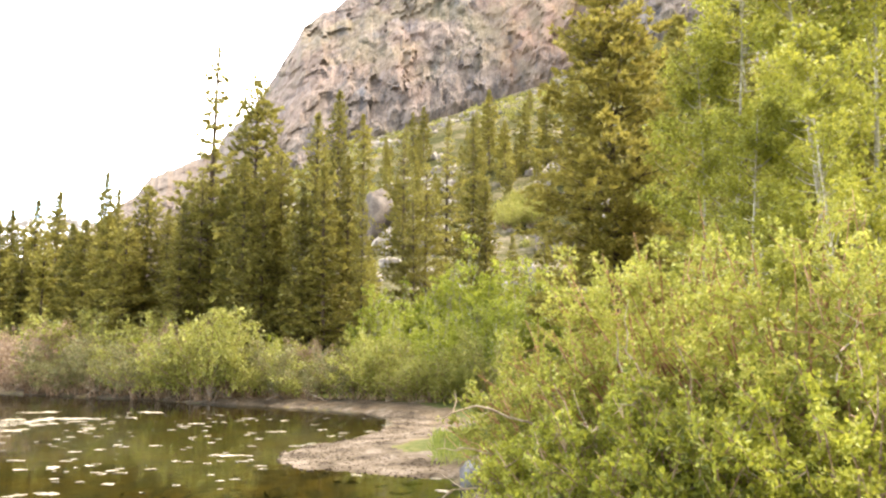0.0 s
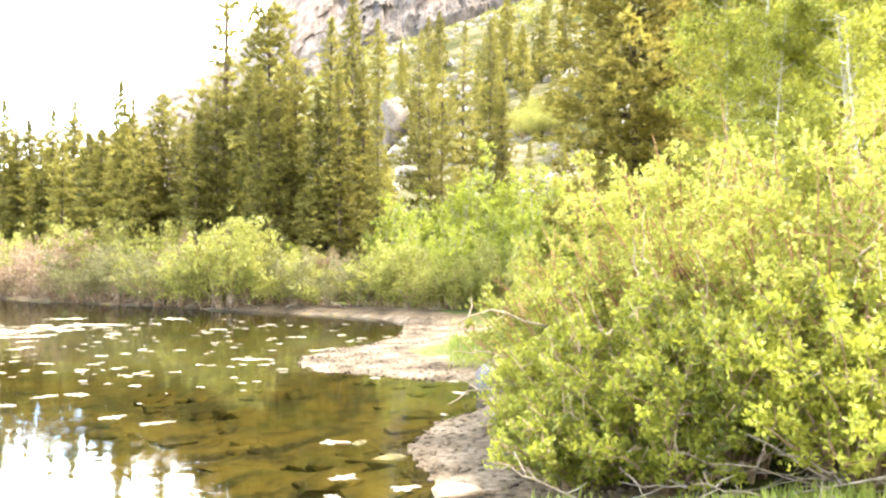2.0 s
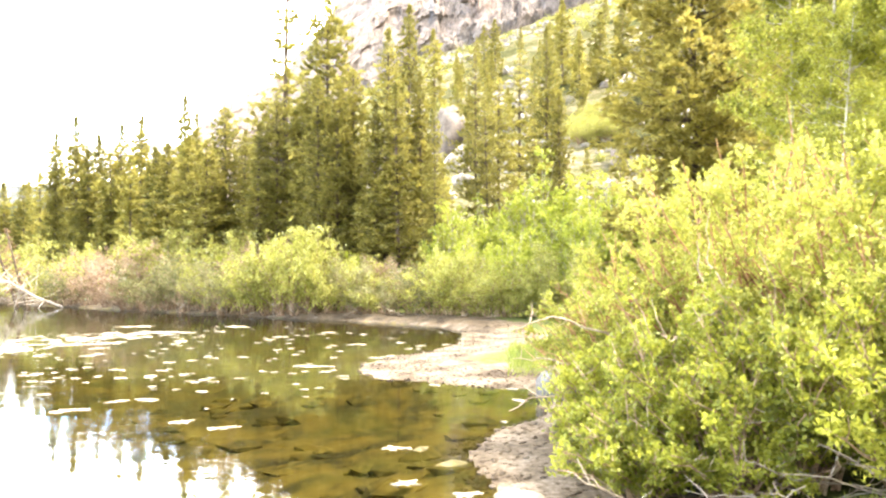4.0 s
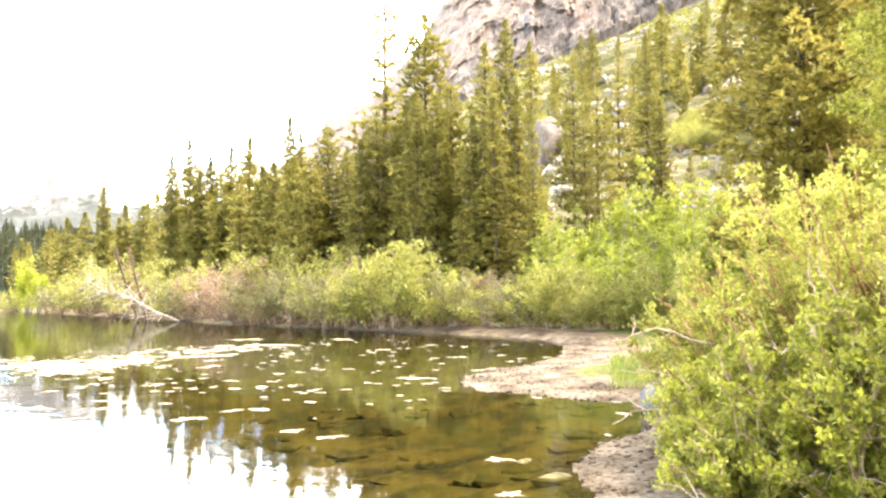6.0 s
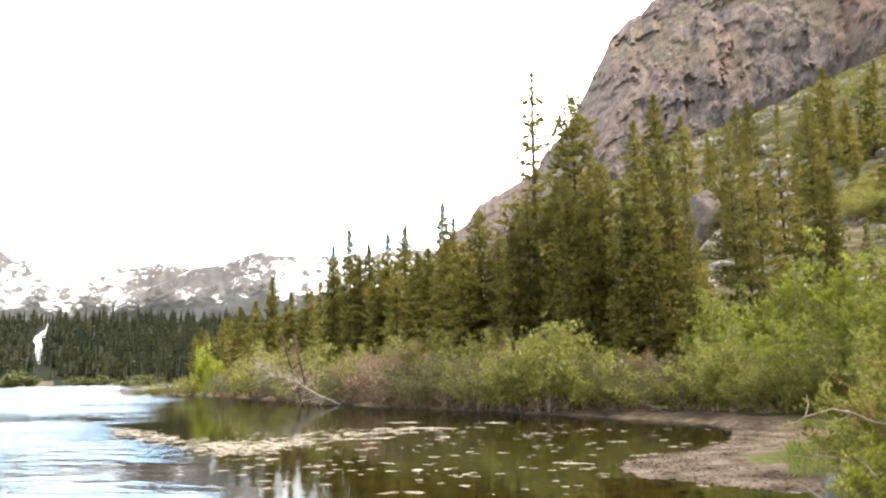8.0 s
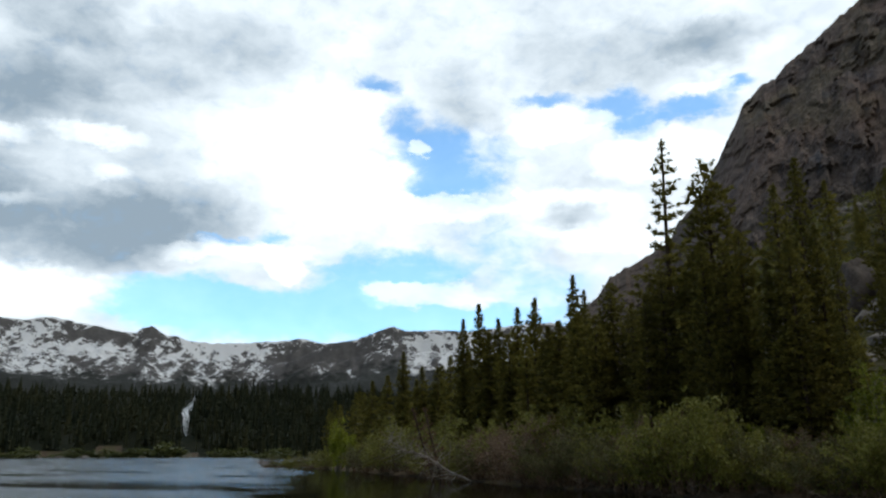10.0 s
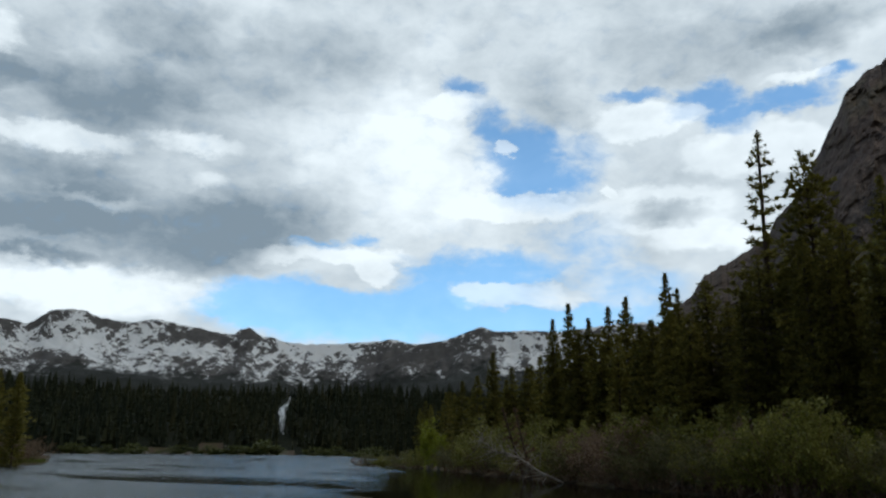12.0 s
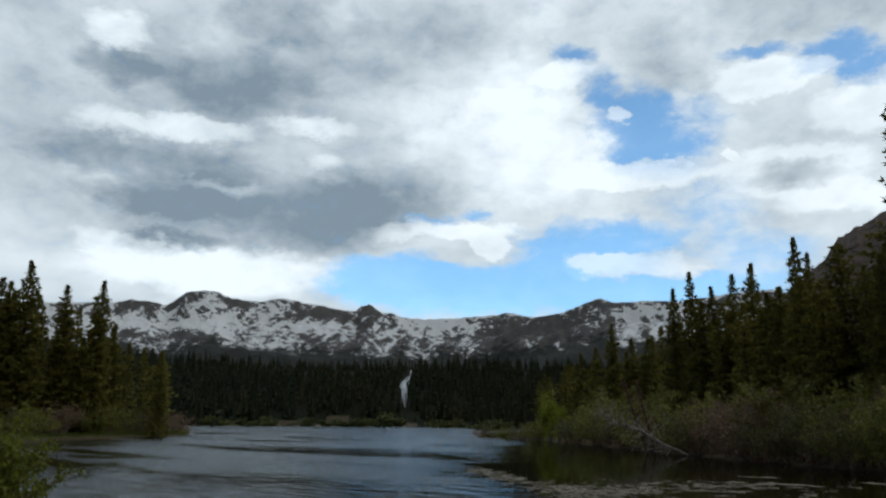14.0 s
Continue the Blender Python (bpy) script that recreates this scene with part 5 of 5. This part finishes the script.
def weed_mat(seed):
    """A thin ragged raft of dried weed."""
    rng = np.random.default_rng(seed)
    n = 30
    a = np.linspace(0, 2 * np.pi, n, endpoint=False)
    r = 1 + 0.35 * np.sin(2 * a + rng.uniform(0, 6)) + 0.28 * np.sin(3 * a + rng.uniform(0, 6)) + 0.22 * np.sin(7 * a + rng.uniform(0, 6)) + rng.normal(0, 0.36, n)
    r = np.clip(r, 0.12, 2)
    ring = np.stack([np.cos(a) * r, np.sin(a) * r * 0.55], -1)
    rows = [(1.0, -0.004), (0.97, 0.003), (0.6, 0.006)]
    verts = [np.c_[ring * k, np.full(n, z) + rng.normal(0, 0.002, n)] for k, z in rows] + [np.array([[0, 0, 0.007]])]
    quads, tris = [], []
    for i in range(n):
        j = (i + 1) % n
        quads += [[i, j, n + j, n + i], [n + i, n + j, 2 * n + j, 2 * n + i]]
        tris.append([2 * n + i, 2 * n + j, 3 * n])
    return mesh_of("weed_mat", np.concatenate(verts), [np.array(quads), np.array(tris)], [MAT_STUFF], None, True)


MATS = [weed_mat(500 + i) for i in range(6)]
rng = np.random.default_rng(510)
rafts = []
band = [(45.5, 33.0), (44.2, 31.0), (41.1, 24.9), (38.5, 23.2), (35.5, 23.8), (32.0, 26.4), (27.0, 27.0), (23.5, 26.0)]
for _ in range(210):
    az = rng.uniform(23.5, 45.5)
    far = float(np.interp(-az, [-b[0] for b in band], [b[1] for b in band])) + rng.normal(0, 1.5)
    rafts.append((az, far, rng.uniform(0.05, 0.2) * (1.6 if rng.random() < 0.1 else 1)))
for _ in range(38):
    rafts.append((rng.uniform(16, 40), rng.uniform(14, 23), rng.uniform(0.04, 0.12)))
for _ in range(26):
    rafts.append((rng.uniform(8, 30), rng.uniform(22, 32), rng.uniform(0.07, 0.2)))
rafts += [(21.0, 10.6, 0.17), (23.6, 11.2, 0.13), (25.8, 13.4, 0.16), (27.6, 13.4, 0.14), (30.4, 12.8, 0.2), (14.9, 17.2, 0.30), (8.9, 9.0, 0.13), (8.1, 7.5, 0.12), (8.9, 6.9, 0.07), (26.5, 32.5, 0.5), (25.2, 29.0, 0.6), (20.0, 31.0, 0.4), (5.0, 14.2, 0.5), (3.0, 14.0, 0.4), (8.0, 15.0, 0.4)]
for _ in range(160):
    x, y = rng.uniform(-4.6, 1.0), rng.uniform(6.0, 29.0)
    if -0.75 < inland(np.array([x]), np.array([y]))[0] < -0.12 and len(rafts) < 350:
        rafts.append((math.degrees(math.atan2(-x, y)), math.hypot(x, y), rng.uniform(0.04, 0.13)))
for i, (az, far, size) in enumerate(rafts):
    x, y = polar(az, far)
    if inland(np.array([x]), np.array([y]))[0] > -0.1:
        continue
    ob = new("floating_weed", MATS[i % 6])
    ob.matrix_basis = Matrix.Translation((x, y, 0.004)) @ Matrix.Rotation(rng.normal(radians(az), 0.5), 4, "Z") @ Matrix.Diagonal((size, size * rng.uniform(0.7, 1.4), 1, 1))
    tagged(ob, "pale raft of dried weed afloat on the lake", "floating weed", "floating weed rafts")


def weed_scum():
    """Small crumbs of weed between the rafts."""
    rng = np.random.default_rng(520)
    soup = Soup()
    az = np.r_[rng.uniform(23.0, 46.0, 1500), rng.uniform(12.0, 40.0, 150)]
    far = np.r_[np.interp(-az[:1500], [-b[0] for b in band], [b[1] for b in band]) + rng.normal(0, 1.3, 1500), rng.uniform(12, 30, 150)]
    a = np.radians(az)
    x, y = -np.sin(a) * far, np.cos(a) * far
    clump = smooth_noise(x * 0.9, y * 0.9, 15) - 0.05 + (np.arange(1650) >= 1500)
    ok = (inland(x, y) < -0.15) & (clump > 0)
    for px, py in zip(x[ok], y[ok]):
        ring = np.linspace(0, 2 * np.pi, 7, endpoint=False)
        r = rng.uniform(0.025, 0.11) * rng.uniform(0.55, 1.2, 7)
        top = np.stack([px + r * 1.5 * np.cos(ring), py + r * 0.9 * np.sin(ring), np.full(7, 0.006)], -1)
        i = np.arange(7)
        j = (i + 1) % 7
        soup.put(np.concatenate([top, top - [0, 0, 0.012], [[px, py, 0.008]]]), np.stack([i, i + 7, j + 7, j], -1), np.stack([i, j, np.full(7, 14)], -1))
    tagged(new("weed_scum", soup.mesh("weed_scum", MAT_STUFF)), "pale crumbs of dried weed scattered over the lake", "floating weed", kind="stuff")


weed_scum()


def deadwood(name, label, start, way, length, thick, seed, twigs, mat=None, hang=0.0):
    """A bare branch or trunk with crooked side twigs."""
    rng = np.random.default_rng(seed)
    soup = Soup()
    way = np.array(way, float) / np.linalg.norm(way)
    k = np.linspace(0, 1, 9)[:, None]
    pts = way * length * k + rng.normal(0, 0.02 * length, (9, 3)) * k - np.array([0, 0, hang * length]) * k**2
    tube(soup, pts, np.linspace(thick, thick * 0.25, 9), 7)
    twigs_made = []
    for _ in range(twigs):
        f = rng.uniform(0.15, 0.98)
        p = np.array([np.interp(f, k[:, 0], pts[:, i]) for i in range(3)])
        d = way * rng.uniform(0.2, 0.8) + rng.normal(0, 0.6, 3)
        d *= length * rng.uniform(0.08, 0.28) / np.linalg.norm(d)
        twig = Soup()
        tube(twig, np.stack([p, p + d * 0.5 + rng.normal(0, 0.03 * length * 0.3, 3), p + d]), np.array([0.32, 0.24, 0.12]) * thick * (1.1 - 0.5 * f) + 0.002, 4)
        twigs_made.append(twig.mesh("twig", mat or DEADWOOD, True))
    ob = new(name, soup.mesh(name, mat or DEADWOOD, True))
    for mesh in twigs_made:
        part("twig", mesh, ob)
    ob.matrix_basis = Matrix.Translation(start)
    return tagged(ob, label, "branch")


def at(az, far, z=None):
    x, y = polar(az, far)
    return (x, y, ground_z(x, y) if z is None else z)


def bough(label, points, thick, seed, twigs=3):
    """A bare crooked bough through the given places, with a few twigs."""
    rng = np.random.default_rng(seed)
    pts = np.array(points, float)
    k = np.linspace(0, len(pts) - 1, 9)
    line = np.stack([np.interp(k, np.arange(len(pts)), pts[:, i]) for i in range(3)], -1) - pts[0]
    line[1:-1] += rng.normal(0, 0.02, (7, 3))
    soup = Soup()
    tube(soup, line, np.linspace(thick, thick * 0.35, 9), 7)
    ob = new("bough", soup.mesh("bough", PALEWOOD, True))
    for _ in range(twigs):
        p = line[rng.integers(3, 9)]
        d = rng.normal(0, 0.12, 3) + [0, -0.03, 0.06]
        twig = Soup()
        tube(twig, np.stack([p, p + d * 0.5 + rng.normal(0, 0.015, 3), p + d]), np.array([0.4, 0.3, 0.15]) * thick, 4)
        part("twig", twig.mesh("twig", PALEWOOD, True), ob)
    ob.matrix_basis = Matrix.Translation(pts[0])
    return tagged(ob, label, "branch")


bough("pale bare willow bough arching over the gravel", [(1.12, 8.55, 1.22), (0.54, 8.5, 1.48), (0.2, 8.45, 1.46), (-0.09, 8.45, 1.36)], 0.015, 601, 4)
bough("pale bare willow bough among the leaves", [(1.7, 7.5, 1.29), (1.45, 7.48, 1.33), (1.29, 7.45, 1.40)], 0.014, 602, 2)
bough("pale bare willow bough hanging over the gravel", [(0.75, 8.6, 0.5), (0.46, 8.4, 0.62), (0.19, 8.35, 0.68), (-0.11, 8.3, 0.53)], 0.014, 603, 4)
bough("pale bare willow bough arching over the gravel", [(0.95, 9.0, 0.85), (0.46, 8.9, 1.0), (0.2, 8.85, 1.02), (-0.06, 8.8, 1.02)], 0.013, 604, 4)
bough("pale forked willow bough among the leaves", [(1.78, 7.2, 1.66), (1.70, 7.18, 1.58), (1.57, 7.15, 1.56)], 0.011, 605, 2)
bough("pale bare willow stem among the leaves", [(3.10, 6.3, 1.8), (3.2, 6.35, 2.08), (3.31, 6.3, 2.28)], 0.009, 606, 2)
bough("reddish bare willow stem rising through the leaves", [(1.75, 7.6, 1.2), (1.68, 7.45, 1.7), (1.62, 7.4, 2.25)], 0.016, 607, 3)
bough("reddish bare willow stem rising through the leaves", [(1.95, 7.6, 1.3), (1.82, 7.45, 1.8), (1.70, 7.4, 2.35)], 0.013, 608, 3)
rng = np.random.default_rng(615)
for i in range(22):
    az = rng.uniform(-28.0, -19.0) if i > 5 else rng.uniform(-19.0, -9.0)
    far = 6.15 + rng.uniform(0.0, 0.7)
    way = (rng.choice([-1.0, 1.0]) * rng.uniform(0.4, 1.0), rng.uniform(-0.5, 0.3), rng.uniform(0.0, 0.35))
    deadwood("branch", "weathered grey dead branch lying under the willows", at(az, far, ground_z(*polar(az, far)) + rng.uniform(0.02, 0.12)), way, rng.uniform(0.5, 1.4), rng.uniform(0.008, 0.018), 620 + i, 5)
log = deadwood("fallen_tree", "grey fallen tree leaning out from the bank", at(31.0, 53.8, 0.05), (-6.4, -0.3, 2.5), 7.4, 0.075, 640, 100, SILVERWOOD)
log["category"] = "fallen tree"
for i, (foot, tip, far) in enumerate([(33.0, 34.3, 56.5), (33.5, 35.2, 57.0)]):
    base, end = Vector(at(foot, far)), Vector((*polar(tip, far), EYE + far * math.tan(radians(3.1))))
    dead = conifer("dead_conifer", "leaning dead conifer with rust-brown needles", (end - base).length, [(0, 0.3), (0.3, 0.75), (0.7, 0.5), (1, 0.05)], 650 + i, 0.25, step=0.5, limbs=5, sparse=0.2, mat=BROWN)
    dead.matrix_basis = Matrix.Translation(base) @ Vector((0, 0, 1)).rotation_difference(end - base).to_matrix().to_4x4()
for i, az in enumerate(np.linspace(3.0, 40.0, 24)):
    far = float(np.interp(az, *zip(*WATERSIDE)))
    d = deadwood("branch", "tangle of bare grey roots and branches at the waterline", at(float(az), far + 0.7, 0.12), (random.uniform(-1, 1), -0.5, 0.25), 1.3 * (far / 35) ** 0.7, 0.03, 660 + i, 9)
for i, (az, far, length) in enumerate([(-7.9, 98, 5.0), (-8.5, 101, 4.0), (-7.3, 104, 3.0)]):
    x, y = polar(az, far)
    deadwood("log", "bleached fallen log on the talus slope", (x, y, ground_z(x, y) + 0.5), (0.7, -0.1, 0.55), length, 0.28, 690 + i, 2, ROCK)


def grass(name, label, spots, height, seed, mat):
    """Blades of grass."""
    rng = np.random.default_rng(seed)
    soup = Soup()
    n = len(spots)
    way = rng.normal(0, 0.35, (n, 3)) + [0, 0, 1]
    size = height * rng.uniform(0.5, 1.2, n)
    blades(soup, spots, way, size, 0.012 + 0.02 * size, None, rng)
    ob = new(name, soup.mesh(name, mat))
    tagged(ob, label, "grass", kind="stuff")


gx, gy, rng = scatter(6500, 701, 0.5, 4.6, 3.6, 6.3, lambda x, y, e: (e > 0.7 + 0.3 * np.sin(5 * x)) & (np.hypot(x, y) < 6.25 + 0.25 * np.sin(3 * x)))
grass("grass", "fresh green grass below the willows", np.stack([gx, gy, land(gx, gy) - 0.01], -1), 0.20, 702, GRASS)
gx, gy, rng = scatter(2600, 703, -0.2, 2.6, 13.0, 18.0, lambda x, y, e: (e > 0.9))
grass("grass", "green grass behind the gravel spit", np.stack([gx, gy, land(gx, gy) - 0.01], -1), 0.30, 704, GRASS)
gx, gy, rng = scatter(7000, 705, -100, -68, 72, 108, lambda x, y, e: (e > 0.0) & (e < 9))
grass("sedge", "pale sedge on the low point of the bank", np.stack([gx, gy, land(gx, gy) - 0.02], -1), 0.55, 706, GRASS)
gx, gy, rng = scatter(9000, 707, -125, -60, 14, 66, lambda x, y, e: (e > 0.0) & (e < 6))
grass("sedge", "green sedge fringing the far bank", np.stack([gx, gy, land(gx, gy) - 0.02], -1), 0.5, 708, GRASS)


# ---- across the lake ----
def waterfall():
    rng = np.random.default_rng(801)
    soup = Soup()
    for strand in range(16):
        first = rng.uniform(0, 0.75) if strand > 1 else 0.0
        s = np.linspace(first, min(1.0, first + rng.uniform(0.2, 0.4)) if strand > 1 else 0.95 - 0.3 * strand, 40)
        far = 975 - 405 * s
        az = np.interp(far, FALL_FAR, FALL_AZ) + (rng.normal(0, 0.09) + 0.06 * np.sin(s * 14 + strand)) * (0.4 + 1.3 * np.exp(-((s - 0.55) / 0.25) ** 2))
        wide = (0.45 + 0.7 * np.exp(-((s - 0.55) / 0.22) ** 2)) * (1 - 0.5 * s) * rng.uniform(0.3, 0.75) * (0.8 + 0.3 * np.sin(s * 40 + 3 * strand))
        left, right = [], []
        for a, d, w in zip(az, far, wide):
            dx = math.degrees(w / d)
            for side, store in ((dx, left), (-dx, right)):
                x, y = polar(a + side, d)
                store.append((x, y, ground_z(x, y) + 2.6 + rng.normal(0, 0.3)))
        verts = np.array(left + right)
        i = np.arange(len(left) - 1)
        soup.put(verts, np.stack([i, i + 1, i + 1 + len(left), i + len(left)], -1))
    ob = new("waterfall", soup.mesh("waterfall", FALLS, True))
    tagged(ob, "white waterfall cascading down the forested hill", "waterfall")


waterfall()
FAR_BUSH = bush("willow_bush", "low green bush on the far shore", 2.3, 3.4, 140, 8, 260, 4, 0.5, 0.2, FAR_GREEN, "bushes on the far shore")
USED.add(set_bush(FAR_BUSH, 58.6, 462, 0.9, 0, 2.4))
shx, shy, rng = scatter(26, 810, -460, -180, 120, 330, lambda x, y, e: (e > 0.5) & (e < 9))
stones("far_shore_rocks", "small pale rocks along the far shore", np.stack([shx, shy, land(shx, shy)], -1), rng.uniform(0.3, 0.8, len(shx)), ROCK, 811)
for i, (az, far, el) in enumerate([(54.0, 455, 0.35), (55.5, 470, 0.3), (57.2, 460, 0.35), (60.0, 455, 0.4), (61.5, 440, 0.3), (63.6, 400, 0.4), (48.0, 420, 0.3), (46.8, 430, 0.35), (52.0, 470, 0.7), (51.3, 470, 0.4), (44.6, 300, 0.3), (43.9, 280, 0.35)]):
    x, y = polar(az, far)
    settle(FAR_BUSH, stand(FAR_BUSH, x, y, max(0.5, (far * math.tan(radians(el)) + EYE - ground_z(x, y)) / 3.4), i * 40, 2.6))
for i, (az, far, size) in enumerate([(59.3, 455, (1.8, 1.2, 0.9)), (58.1, 452, (2.4, 1.3, 0.6)), (56.6, 455, (2.2, 1.2, 1.0)), (63.7, 400, (1.3, 1.0, 1.4))]):
    boulder("boulder", "pale rock on the grassy far shore", *polar(az, far), size, ROCK, 6.0 + i, 0.3)
